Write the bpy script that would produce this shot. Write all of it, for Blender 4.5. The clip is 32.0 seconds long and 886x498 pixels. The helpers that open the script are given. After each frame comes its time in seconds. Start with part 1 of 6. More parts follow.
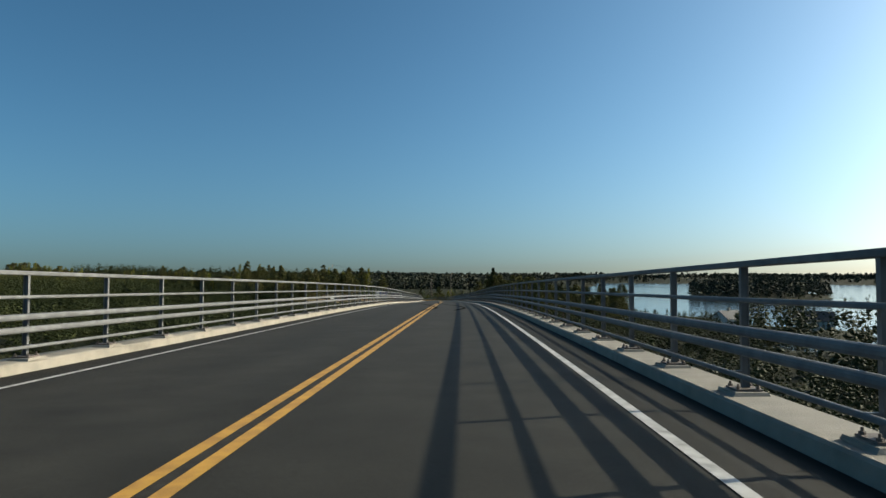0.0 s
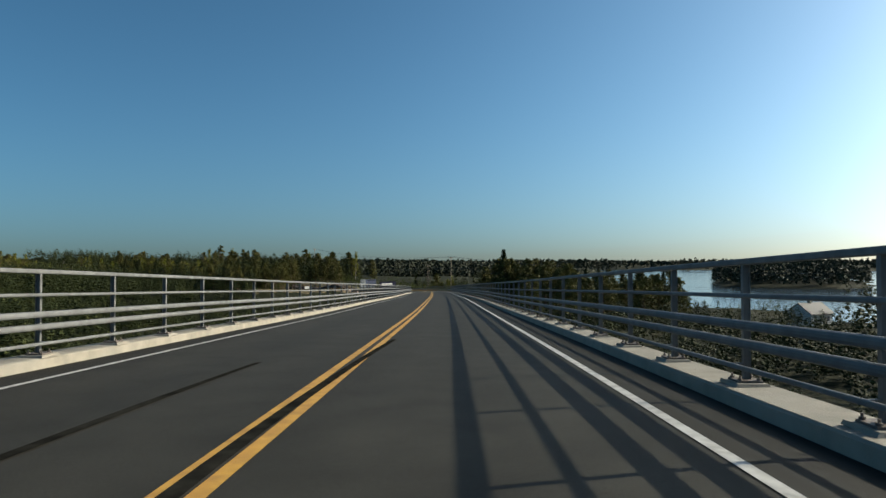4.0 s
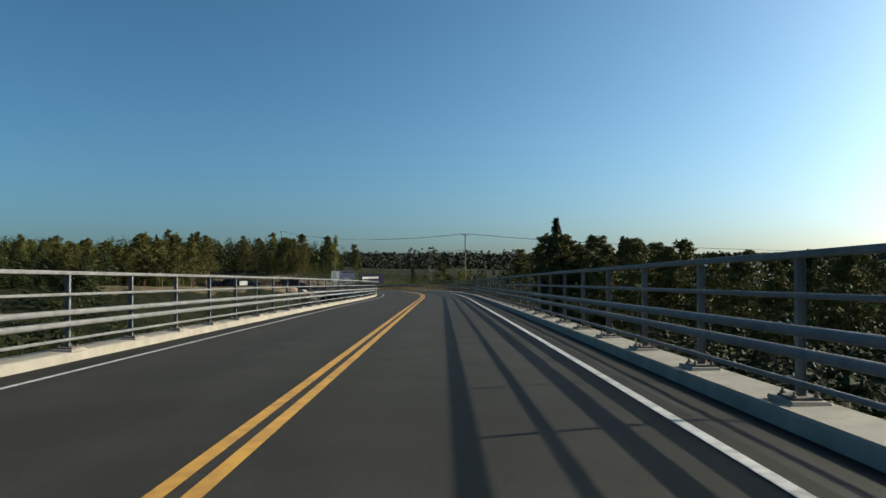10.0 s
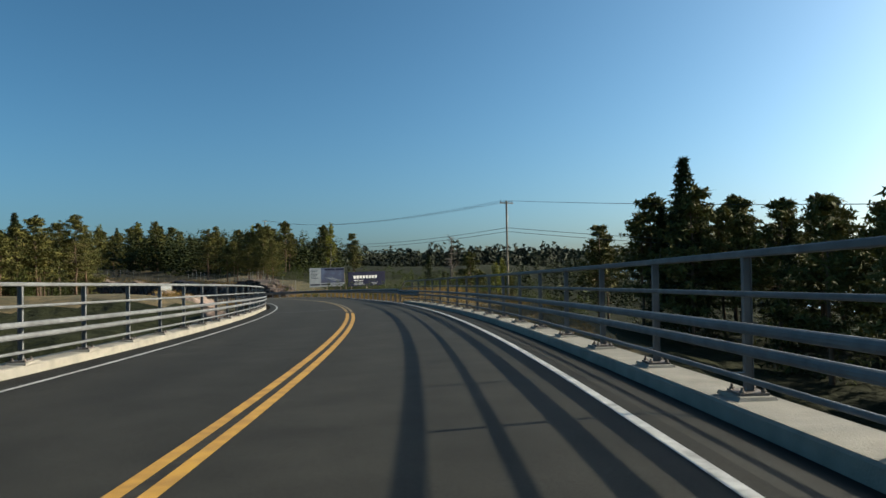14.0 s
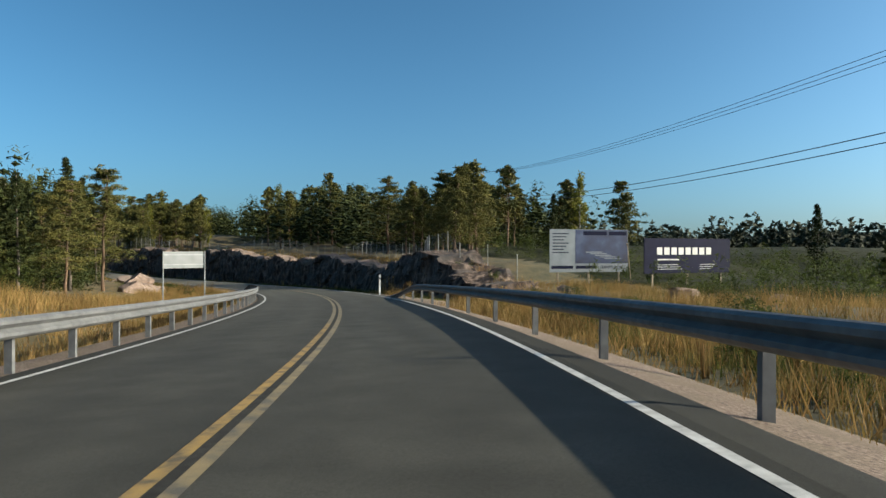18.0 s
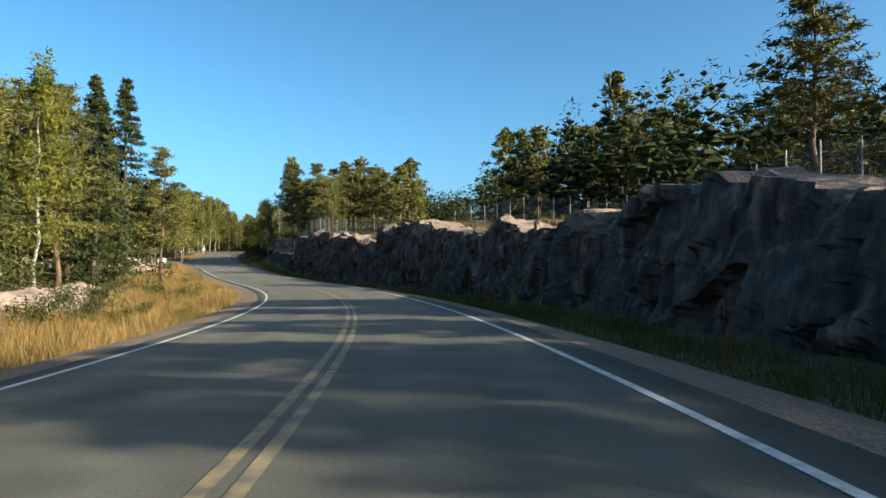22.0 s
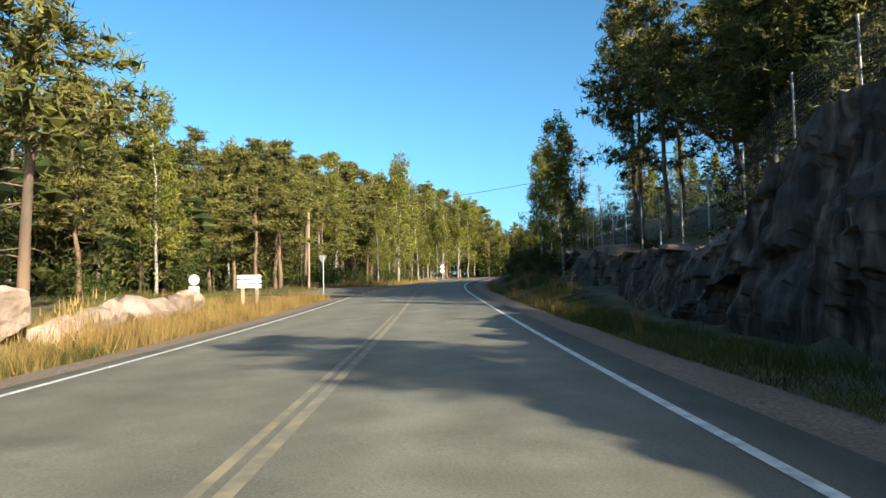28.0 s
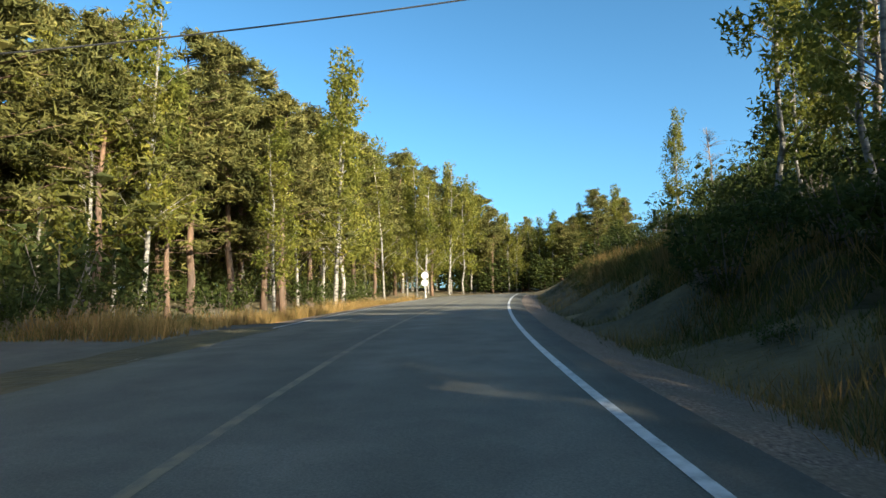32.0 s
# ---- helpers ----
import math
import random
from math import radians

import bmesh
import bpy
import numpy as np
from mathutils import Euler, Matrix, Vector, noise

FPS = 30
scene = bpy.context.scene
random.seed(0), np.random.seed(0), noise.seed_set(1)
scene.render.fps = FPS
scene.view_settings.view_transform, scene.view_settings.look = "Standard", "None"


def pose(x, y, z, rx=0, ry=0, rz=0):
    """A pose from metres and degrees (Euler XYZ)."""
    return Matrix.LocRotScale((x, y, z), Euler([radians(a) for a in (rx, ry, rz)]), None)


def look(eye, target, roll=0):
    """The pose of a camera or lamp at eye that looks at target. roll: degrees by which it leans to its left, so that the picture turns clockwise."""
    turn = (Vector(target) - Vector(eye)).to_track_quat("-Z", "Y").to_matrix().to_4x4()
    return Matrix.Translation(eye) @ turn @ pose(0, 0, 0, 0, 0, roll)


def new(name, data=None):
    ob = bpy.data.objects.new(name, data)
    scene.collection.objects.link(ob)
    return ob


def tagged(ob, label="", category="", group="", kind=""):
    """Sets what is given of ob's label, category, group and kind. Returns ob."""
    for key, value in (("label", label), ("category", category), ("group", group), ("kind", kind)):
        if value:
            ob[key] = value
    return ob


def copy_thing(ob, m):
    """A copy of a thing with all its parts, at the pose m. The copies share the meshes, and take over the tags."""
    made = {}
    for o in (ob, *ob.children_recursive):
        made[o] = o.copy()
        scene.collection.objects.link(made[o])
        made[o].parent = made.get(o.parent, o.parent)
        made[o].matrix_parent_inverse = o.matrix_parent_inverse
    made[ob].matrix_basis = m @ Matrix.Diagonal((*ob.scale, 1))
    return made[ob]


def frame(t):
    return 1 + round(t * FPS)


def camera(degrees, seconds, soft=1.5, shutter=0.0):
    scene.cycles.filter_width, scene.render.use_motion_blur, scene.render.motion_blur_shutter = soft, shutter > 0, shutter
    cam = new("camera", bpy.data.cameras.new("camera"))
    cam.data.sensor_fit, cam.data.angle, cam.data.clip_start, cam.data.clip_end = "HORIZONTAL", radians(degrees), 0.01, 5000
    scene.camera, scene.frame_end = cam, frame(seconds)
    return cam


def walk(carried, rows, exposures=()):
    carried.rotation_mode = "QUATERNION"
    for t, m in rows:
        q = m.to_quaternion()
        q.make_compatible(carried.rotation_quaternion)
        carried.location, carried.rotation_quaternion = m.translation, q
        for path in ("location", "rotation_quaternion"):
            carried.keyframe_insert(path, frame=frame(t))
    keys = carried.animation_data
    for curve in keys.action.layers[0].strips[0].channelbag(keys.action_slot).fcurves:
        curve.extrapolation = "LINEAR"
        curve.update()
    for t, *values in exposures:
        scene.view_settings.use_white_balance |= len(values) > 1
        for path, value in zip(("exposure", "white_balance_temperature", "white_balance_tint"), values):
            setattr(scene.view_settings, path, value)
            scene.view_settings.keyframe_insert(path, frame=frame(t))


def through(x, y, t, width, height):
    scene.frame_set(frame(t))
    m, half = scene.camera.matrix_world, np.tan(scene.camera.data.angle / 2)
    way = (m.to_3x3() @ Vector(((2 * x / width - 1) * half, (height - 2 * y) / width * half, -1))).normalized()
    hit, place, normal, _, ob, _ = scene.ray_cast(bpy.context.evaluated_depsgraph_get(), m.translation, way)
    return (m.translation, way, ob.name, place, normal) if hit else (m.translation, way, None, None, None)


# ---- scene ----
cam = camera(67.0, 32.0)
PATH = [
    (0, (1.733, 0.000, 1.117), (1.415, 9.987, 1.505), 0.12),
    (0.5, (1.694, 6.533, 0.999), (1.329, 16.519, 1.376), -0.19),
    (1, (1.642, 13.136, 0.877), (1.278, 23.124, 1.224), -0.43),
    (1.5, (1.565, 19.809, 0.750), (1.223, 29.797, 1.098), -0.44),
    (2, (1.469, 26.540, 0.610), (1.145, 36.529, 0.931), -0.41),
    (2.5, (1.357, 33.303, 0.456), (1.031, 43.293, 0.780), -0.28),
    (3, (1.239, 40.073, 0.285), (0.888, 50.063, 0.570), -0.15),
    (3.5, (1.132, 46.839, 0.097), (0.761, 56.828, 0.377), -0.08),
    (4, (1.014, 53.612, -0.112), (0.682, 63.604, 0.090), -0.06),
    (4.5, (0.864, 60.417, -0.344), (0.548, 70.410, -0.176), -0.11),
    (5, (0.684, 67.270, -0.599), (0.364, 77.264, -0.455), -0.18),
    (5.5, (0.453, 74.187, -0.863), (0.113, 84.178, -0.617), -0.16),
    (6, (0.212, 81.186, -1.124), (-0.113, 91.178, -0.887), -0.09),
    (6.5, (0.007, 88.292, -1.374), (-0.344, 98.284, -1.193), -0.05),
    (7, (-0.204, 95.537, -1.618), (-0.581, 105.529, -1.446), -0.03),
    (7.5, (-0.451, 102.936, -1.869), (-0.845, 112.927, -1.696), -0.03),
    (8, (-0.722, 110.474, -2.139), (-1.122, 120.465, -1.995), -0.02),
    (8.5, (-1.012, 118.128, -2.426), (-1.431, 128.118, -2.269), 0.07),
    (9, (-1.326, 125.902, -2.727), (-1.770, 135.891, -2.587), 0.06),
    (9.5, (-1.653, 133.769, -3.023), (-2.106, 143.758, -2.882), -0.06),
    (10, (-2.025, 141.658, -3.309), (-2.492, 151.646, -3.181), -0.13),
    (10.5, (-2.524, 149.429, -3.588), (-2.994, 159.418, -3.464), 0.03),
    (11, (-2.972, 156.922, -3.860), (-3.454, 166.910, -3.743), 0.16),
    (11.5, (-3.155, 164.091, -4.123), (-3.659, 174.077, -3.980), 0.05),
    (12, (-3.285, 171.016, -4.383), (-3.795, 181.002, -4.256), -0.15),
    (12.5, (-3.532, 177.887, -4.643), (-4.057, 187.873, -4.540), -0.22),
    (13, (-3.840, 184.862, -4.911), (-4.396, 194.846, -4.818), -0.35),
    (13.5, (-4.265, 192.067, -5.189), (-4.925, 202.045, -5.120), -0.65),
    (14, (-4.907, 199.588, -5.480), (-5.760, 209.550, -5.347), -0.97),
    (14.5, (-5.866, 207.520, -5.785), (-7.021, 217.452, -5.645), -1.26),
    (15, (-7.282, 216.035, -6.108), (-8.812, 225.916, -5.965), -1.38),
    (15.5, (-9.267, 225.144, -6.459), (-11.201, 234.955, -6.400), -1.07),
    (16, (-11.884, 234.641, -6.849), (-14.256, 244.356, -6.857), -0.56),
    (16.5, (-15.067, 244.161, -7.276), (-17.906, 253.749, -7.334), -0.02),
    (17, (-18.602, 253.428, -7.711), (-21.842, 262.889, -7.678), 0.40),
    (17.5, (-22.328, 262.329, -8.133), (-26.015, 271.625, -8.078), 0.39),
    (18, (-26.340, 270.791, -8.550), (-30.496, 279.886, -8.589), 0.13),
    (18.5, (-30.714, 278.829, -8.979), (-35.276, 287.727, -9.072), -0.25),
    (19, (-35.373, 286.473, -9.414), (-40.312, 295.168, -9.455), -0.38),
    (19.5, (-40.258, 293.740, -9.848), (-45.546, 302.228, -9.807), 0.11),
    (20, (-45.312, 300.687, -10.271), (-50.973, 308.930, -10.221), 0.60),
    (20.5, (-50.537, 307.365, -10.681), (-56.579, 315.333, -10.632), 0.45),
    (21, (-56.017, 313.750, -11.075), (-62.426, 321.426, -11.027), 0.11),
    (21.5, (-61.769, 319.829, -11.454), (-68.556, 327.174, -11.407), -0.30),
    (22, (-67.768, 325.584, -11.814), (-74.967, 332.524, -11.775), -0.67),
    (22.5, (-74.015, 330.936, -12.147), (-81.589, 337.465, -12.030), -0.75),
    (23, (-80.447, 335.875, -12.448), (-88.330, 342.025, -12.287), -0.71),
    (23.5, (-86.984, 340.437, -12.711), (-95.153, 346.201, -12.498), -0.61),
    (24, (-93.575, 344.638, -12.933), (-102.020, 349.986, -12.652), -0.46),
    (24.5, (-100.162, 348.477, -13.111), (-108.866, 353.392, -12.798), -0.31),
    (25, (-106.708, 351.899, -13.243), (-115.628, 356.404, -12.869), -0.27),
    (25.5, (-113.142, 354.959, -13.335), (-122.250, 359.072, -12.968), -0.59),
    (26, (-119.474, 357.622, -13.395), (-128.747, 361.336, -12.946), -0.78),
    (26.5, (-125.711, 359.891, -13.431), (-135.048, 363.438, -12.947), -0.11),
    (27, (-131.802, 362.036, -13.443), (-141.150, 365.550, -12.923), 0.41),
    (27.5, (-137.723, 364.201, -13.427), (-147.059, 367.740, -12.856), -0.25),
    (28, (-143.478, 366.370, -13.380), (-152.792, 369.959, -12.768), -1.05),
    (28.5, (-149.038, 368.530, -13.302), (-158.329, 372.164, -12.615), -1.45),
    (29, (-154.381, 370.628, -13.197), (-163.658, 374.298, -12.519), -1.54),
    (29.5, (-159.519, 372.616, -13.073), (-168.789, 376.301, -12.369), -1.05),
    (30, (-164.482, 374.526, -12.934), (-173.744, 378.228, -12.213), -0.48),
    (30.5, (-169.329, 376.425, -12.781), (-178.584, 380.134, -12.012), -0.34),
    (31, (-174.144, 378.289, -12.615), (-183.398, 381.990, -11.798), -0.36),
    (31.5, (-178.964, 380.103, -12.440), (-188.214, 383.824, -11.666), -0.43),
    (32, (-183.763, 381.963, -12.261), (-192.976, 385.767, -11.461), -0.60),
]
CURVE = [
    -0.000000, 0.000131, 0.000464, 0.000385, 0.000321, 0.000266, 0.000157, 0.000034, -0.000007,
    0.003358, 0.005270, 0.005911, 0.005638, 0.004585, 0.003944, 0.005136, 0.005197, 0.004965,
    0.004284, 0.005656, 0.005743, 0.005278, 0.006586, 0.005280, 0.006601, 0.007750, 0.006563,
    0.000540, -0.000955, -0.000421, 0.000589, 0.000345, -0.003604, -0.005165, -0.002912, -0.001968,
    -0.002027, -0.002565,
]
SLOPE = [
    -0.01530, -0.01760, -0.01961, -0.02807, -0.03839, -0.03389, -0.03874, -0.03528, -0.03810,
    -0.03909, -0.03810, -0.04395, -0.04501, -0.04890, -0.04724, -0.04111, -0.02898, -0.01200,
    0.00223, 0.02236, 0.03408, 0.03040, 0.02946, 0.02917,
]
BANK = [
    0.00819, 0.01047, 0.00497, 0.02029, 0.01498, 0.02500, 0.04434, 0.02238, 0.00815,
    0.00586, 0.03326, 0.03193,
]
# time, stops: the picture brightens as the car leaves the open water for the woods
EXPOSURES = [(0, 0.38, 6400, 1), (13, 0.5, 6400, 1), (17, 0.7, 6300, 1), (20, 1.05, 6300, 1), (23, 1.5, 6400, 2), (25, 1.6, 6500, 2), (29, 1.6, 6500, 2), (32, 1.6, 6500, 2)]
walk(cam, [(t, look(eye, target, roll)) for t, eye, target, roll in PATH], EXPOSURES)

# ---- sky and sun ----
SUN_AZ, SUN_EL = radians(20.0), radians(23.6)      # counter-clockwise from +x, above the horizon
world = bpy.data.worlds.new("sky")
scene.world = world
world.use_nodes = True
wn = world.node_tree.nodes
sky = wn.new("ShaderNodeTexSky")
sky.sky_type = "NISHITA"
sky.sun_disc = False
sky.sun_elevation = SUN_EL
sky.sun_rotation = math.pi / 2 - SUN_AZ
sky.air_density, sky.dust_density, sky.ozone_density = 0.9, 2.8, 4.0
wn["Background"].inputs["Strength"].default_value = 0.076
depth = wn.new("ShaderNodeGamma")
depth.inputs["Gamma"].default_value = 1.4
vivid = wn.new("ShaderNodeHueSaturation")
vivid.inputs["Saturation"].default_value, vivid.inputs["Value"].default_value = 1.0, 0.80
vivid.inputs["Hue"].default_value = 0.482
# the lookup is lifted a little over the horizon, above the texture's dim band
way, lift = wn.new("ShaderNodeTexCoord"), wn.new("ShaderNodeVectorMath")
lift.inputs[1].default_value = (0, 0, 0.045)
world.node_tree.links.new(way.outputs["Generated"], lift.inputs[0])
world.node_tree.links.new(lift.outputs[0], sky.inputs["Vector"])
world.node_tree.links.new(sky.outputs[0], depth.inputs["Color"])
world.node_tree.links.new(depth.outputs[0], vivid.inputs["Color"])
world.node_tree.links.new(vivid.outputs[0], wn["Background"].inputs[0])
sun = new("sun", bpy.data.lights.new("sun", "SUN"))
sun.data.energy, sun.data.angle, sun.data.color = 5.0, radians(0.55), (1.0, 0.87, 0.70)
sun.matrix_world = look((0, 0, 60), (-math.cos(SUN_AZ) * math.cos(SUN_EL), -math.sin(SUN_AZ) * math.cos(SUN_EL), 60 - math.sin(SUN_EL)))

# ---- the road's line ----
S_GRID = np.arange(-80.0, 641.0, 1.0)


def road_line():
    knots = np.concatenate([np.arange(0, 200, 30), np.arange(200, 561, 12)])
    k = np.interp(S_GRID, knots, CURVE)
    k[S_GRID < 0] = 0
    th = np.cumsum(k)
    i0 = int(np.argmin(abs(S_GRID - 30)))
    th = th - th[i0]
    px, py = np.cumsum(-np.sin(th)), np.cumsum(np.cos(th))
    gs = np.arange(len(SLOPE)) * 25.0
    sl = np.array(SLOPE)
    i = np.clip((S_GRID / 25).astype(int), 0, len(gs) - 2)
    m, u = np.gradient(sl, gs), np.clip((S_GRID - gs[i]) / 25, 0, 1)
    g = (2 * u**3 - 3 * u**2 + 1) * sl[i] + (u**3 - 2 * u**2 + u) * 25 * m[i] + (3 * u**2 - 2 * u**3) * sl[i + 1] + (u**3 - u**2) * 25 * m[i + 1]
    g[S_GRID < 0] = np.interp(S_GRID[S_GRID < 0], [-80, 0], [0.02, SLOPE[0]])
    z = np.cumsum(g)
    return px - px[i0], py - py[i0], z - z[i0], th


RX, RY, RZ, RTH = road_line()
BANKS = np.arange(len(BANK)) * 50.0


def on_road(s, off=0.0, up=0.0):
    """Arrays or numbers: s metres along the road, off metres to its right, up above its surface."""
    s, off, up = np.broadcast_arrays(np.asarray(s, float), np.asarray(off, float), np.asarray(up, float))
    th = np.interp(s, S_GRID, RTH)
    x = np.interp(s, S_GRID, RX) + np.cos(th) * off
    y = np.interp(s, S_GRID, RY) + np.sin(th) * off
    fade = np.where(s < 270.5, np.interp(off, [-7, -4.6, 3.4, 3.76], [0, 1, 1, 0]), np.interp(off, [-7, -4.6, 3.4, 4.7], [0, 1, 1, 0]))
    z = np.interp(s, S_GRID, RZ) + np.clip(off, -4, 4) * np.interp(s, BANKS, BANK) * fade + up
    return np.stack([x, y, z], -1)


def heading(s):
    return float(np.interp(s, S_GRID, RTH))


def nearest(x, y):
    """Road metres and offset of places given as flat arrays."""
    s, off = np.empty(len(x)), np.empty(len(x))
    for a in range(0, len(x), 4000):
        dx, dy = x[a:a + 4000, None] - RX[None], y[a:a + 4000, None] - RY[None]
        i = (dx * dx + dy * dy).argmin(1)
        r = np.arange(len(i))
        s[a:a + 4000] = S_GRID[i]
        th = RTH[i]
        side = dx[r, i] * np.cos(th) + dy[r, i] * np.sin(th)
        off[a:a + 4000] = np.sign(side) * np.hypot(dx[r, i], dy[r, i])
    return s, off


# ---- materials ----
def ramp_mat(name, stops, scale=1.0, rough=0.8, metal=0.0, detail=6.0, bump=0.0, bump_scale=40.0, second=None, per=None, stretch=(1, 1, 1), spec=0.5, bump_dist=0.02):
    """A node material: noise through a colour ramp, a second broad stain, fine bump. per: 'object' or 'island' varies the tone."""
    m = bpy.data.materials.new(name)
    m.use_nodes = True
    n, l = m.node_tree.nodes, m.node_tree.links
    b = n["Principled BSDF"]
    b.inputs["Roughness"].default_value, b.inputs["Metallic"].default_value = rough, metal
    b.inputs["Specular IOR Level"].default_value = spec
    geo, mp = n.new("ShaderNodeNewGeometry"), n.new("ShaderNodeMapping")
    l.new(geo.outputs["Position"], mp.inputs[0])
    mp.inputs["Scale"].default_value = stretch
    t = n.new("ShaderNodeTexNoise")
    t.inputs["Scale"].default_value, t.inputs["Detail"].default_value = scale, detail
    l.new(mp.outputs[0], t.inputs["Vector"])
    r = n.new("ShaderNodeValToRGB")
    r.color_ramp.elements[0].position, r.color_ramp.elements[-1].position = stops[0][0], stops[-1][0]
    r.color_ramp.elements[0].color, r.color_ramp.elements[-1].color = (*stops[0][1], 1), (*stops[-1][1], 1)
    for p, c in stops[1:-1]:
        r.color_ramp.elements.new(p).color = (*c, 1)
    l.new(t.outputs["Fac"], r.inputs[0])
    col = r.outputs[0]
    if second:
        sc, fac, c2 = second
        t2, r2, mx = n.new("ShaderNodeTexNoise"), n.new("ShaderNodeValToRGB"), n.new("ShaderNodeMix")
        t2.inputs["Scale"].default_value, t2.inputs["Detail"].default_value = sc, 4
        l.new(mp.outputs[0], t2.inputs["Vector"])
        r2.color_ramp.elements[0].position, r2.color_ramp.elements[1].position = 0.42, 0.62
        r2.color_ramp.elements[1].color = (fac, fac, fac, 1)
        l.new(t2.outputs["Fac"], r2.inputs[0])
        mx.data_type = "RGBA"
        l.new(r2.outputs[0], mx.inputs["Factor"])
        l.new(col, mx.inputs["A"])
        mx.inputs["B"].default_value = (*c2, 1)
        col = mx.outputs["Result"]
    if per:
        hs = n.new("ShaderNodeHueSaturation")
        mr = n.new("ShaderNodeMapRange")
        src = n.new("ShaderNodeObjectInfo").outputs["Random"] if per == "object" else geo.outputs["Random Per Island"]
        l.new(src, mr.inputs[0])
        mr.inputs["To Min"].default_value, mr.inputs["To Max"].default_value = 0.65, 1.35
        l.new(mr.outputs[0], hs.inputs["Value"])
        mr2 = n.new("ShaderNodeMapRange")
        l.new(src, mr2.inputs[0])
        mr2.inputs["To Min"].default_value, mr2.inputs["To Max"].default_value = 0.52, 0.485
        l.new(mr2.outputs[0], hs.inputs["Hue"])
        l.new(col, hs.inputs["Color"])
        col = hs.outputs[0]
    l.new(col, b.inputs["Base Color"])
    if bump:
        tb, bp = n.new("ShaderNodeTexNoise"), n.new("ShaderNodeBump")
        tb.inputs["Scale"].default_value, tb.inputs["Detail"].default_value = bump_scale, 5
        l.new(mp.outputs[0], tb.inputs["Vector"])
        bp.inputs["Strength"].default_value, bp.inputs["Distance"].default_value = bump, bump_dist
        l.new(tb.outputs["Fac"], bp.inputs["Height"])
        l.new(bp.outputs[0], b.inputs["Normal"])
    return m


def leaf_mat(name, stops, per="island", through=0.35):
    m = ramp_mat(name, stops, 0.6, 0.7, per=per, spec=0.12)
    n, l = m.node_tree.nodes, m.node_tree.links
    b, out = n["Principled BSDF"], n["Material Output"]
    tr, mix = n.new("ShaderNodeBsdfTranslucent"), n.new("ShaderNodeMixShader")
    l.new(b.inputs["Base Color"].links[0].from_socket, tr.inputs[0])
    mix.inputs[0].default_value = through
    l.new(b.outputs[0], mix.inputs[1])
    l.new(tr.outputs[0], mix.inputs[2])
    l.new(mix.outputs[0], out.inputs[0])
    return m


def asphalt_mat(name, lo, hi, stain, edge, oil):
    """Asphalt with stone grain, stains, paler wheel tracks, a darker band between them and dark outer edges."""
    m = ramp_mat(name, [(0.3, lo), (0.7, hi)], 1.4, 0.78, detail=12, bump=0.5, bump_scale=150, second=(0.28, 0.5, stain), bump_dist=0.006, spec=0.15)
    n, l = m.node_tree.nodes, m.node_tree.links
    b = n["Principled BSDF"]
    col = b.inputs["Base Color"].links[0].from_socket
    at, geo = n.new("ShaderNodeAttribute"), n.new("ShaderNodeNewGeometry")
    at.attribute_name = "across"
    wob, add = n.new("ShaderNodeTexNoise"), n.new("ShaderNodeMath")
    wob.inputs["Scale"].default_value, wob.inputs["Detail"].default_value = 0.7, 5
    l.new(geo.outputs["Position"], wob.inputs["Vector"])
    mul = n.new("ShaderNodeMath")
    mul.operation = "MULTIPLY_ADD"
    l.new(wob.outputs["Fac"], mul.inputs[0])
    mul.inputs[1].default_value, mul.inputs[2].default_value = 0.5, -0.25
    l.new(at.outputs["Fac"], add.inputs[0])
    l.new(mul.outputs[0], add.inputs[1])
    mr = n.new("ShaderNodeMapRange")
    mr.inputs["From Min"].default_value, mr.inputs["From Max"].default_value = -4.2, 4.2
    l.new(add.outputs[0], mr.inputs[0])
    r = n.new("ShaderNodeValToRGB")
    rows = [(-3.75, edge), (-3.45, 0.8), (-2.75, 1.08), (-1.75, oil), (-0.8, 1.08), (-0.2, 0.92), (0.45, 0.95), (0.95, 1.1), (1.75, oil + 0.04), (2.55, 1.08), (3.15, 0.85), (3.6, edge)]
    el = r.color_ramp.elements
    for k, (x, g) in enumerate(rows):
        e = el[k] if k < 2 else el.new(0.99)
        e.position, e.color = (x + 4.2) / 8.4, (g / 1.2, g / 1.2, g / 1.2, 1)
    l.new(mr.outputs[0], r.inputs[0])
    grain, gr = n.new("ShaderNodeTexNoise"), n.new("ShaderNodeMapRange")
    grain.inputs["Scale"].default_value, grain.inputs["Detail"].default_value = 55, 3
    l.new(geo.outputs["Position"], grain.inputs["Vector"])
    l.new(grain.outputs["Fac"], gr.inputs[0])
    gr.inputs["From Min"].default_value, gr.inputs["From Max"].default_value = 0.3, 0.7
    gr.inputs["To Min"].default_value, gr.inputs["To Max"].default_value = 0.95, 1.45
    grey_gain = n.new("ShaderNodeAttribute")
    grey_gain.attribute_name = "grey_gain"
    for fac in (r.outputs[0], gr.outputs[0], grey_gain.outputs["Fac"]):
        mx = n.new("ShaderNodeVectorMath")
        mx.operation = "MULTIPLY"
        l.new(col, mx.inputs[0])
        l.new(fac, mx.inputs[1])
        col = mx.outputs[0]
    l.new(col, b.inputs["Base Color"])
    return m


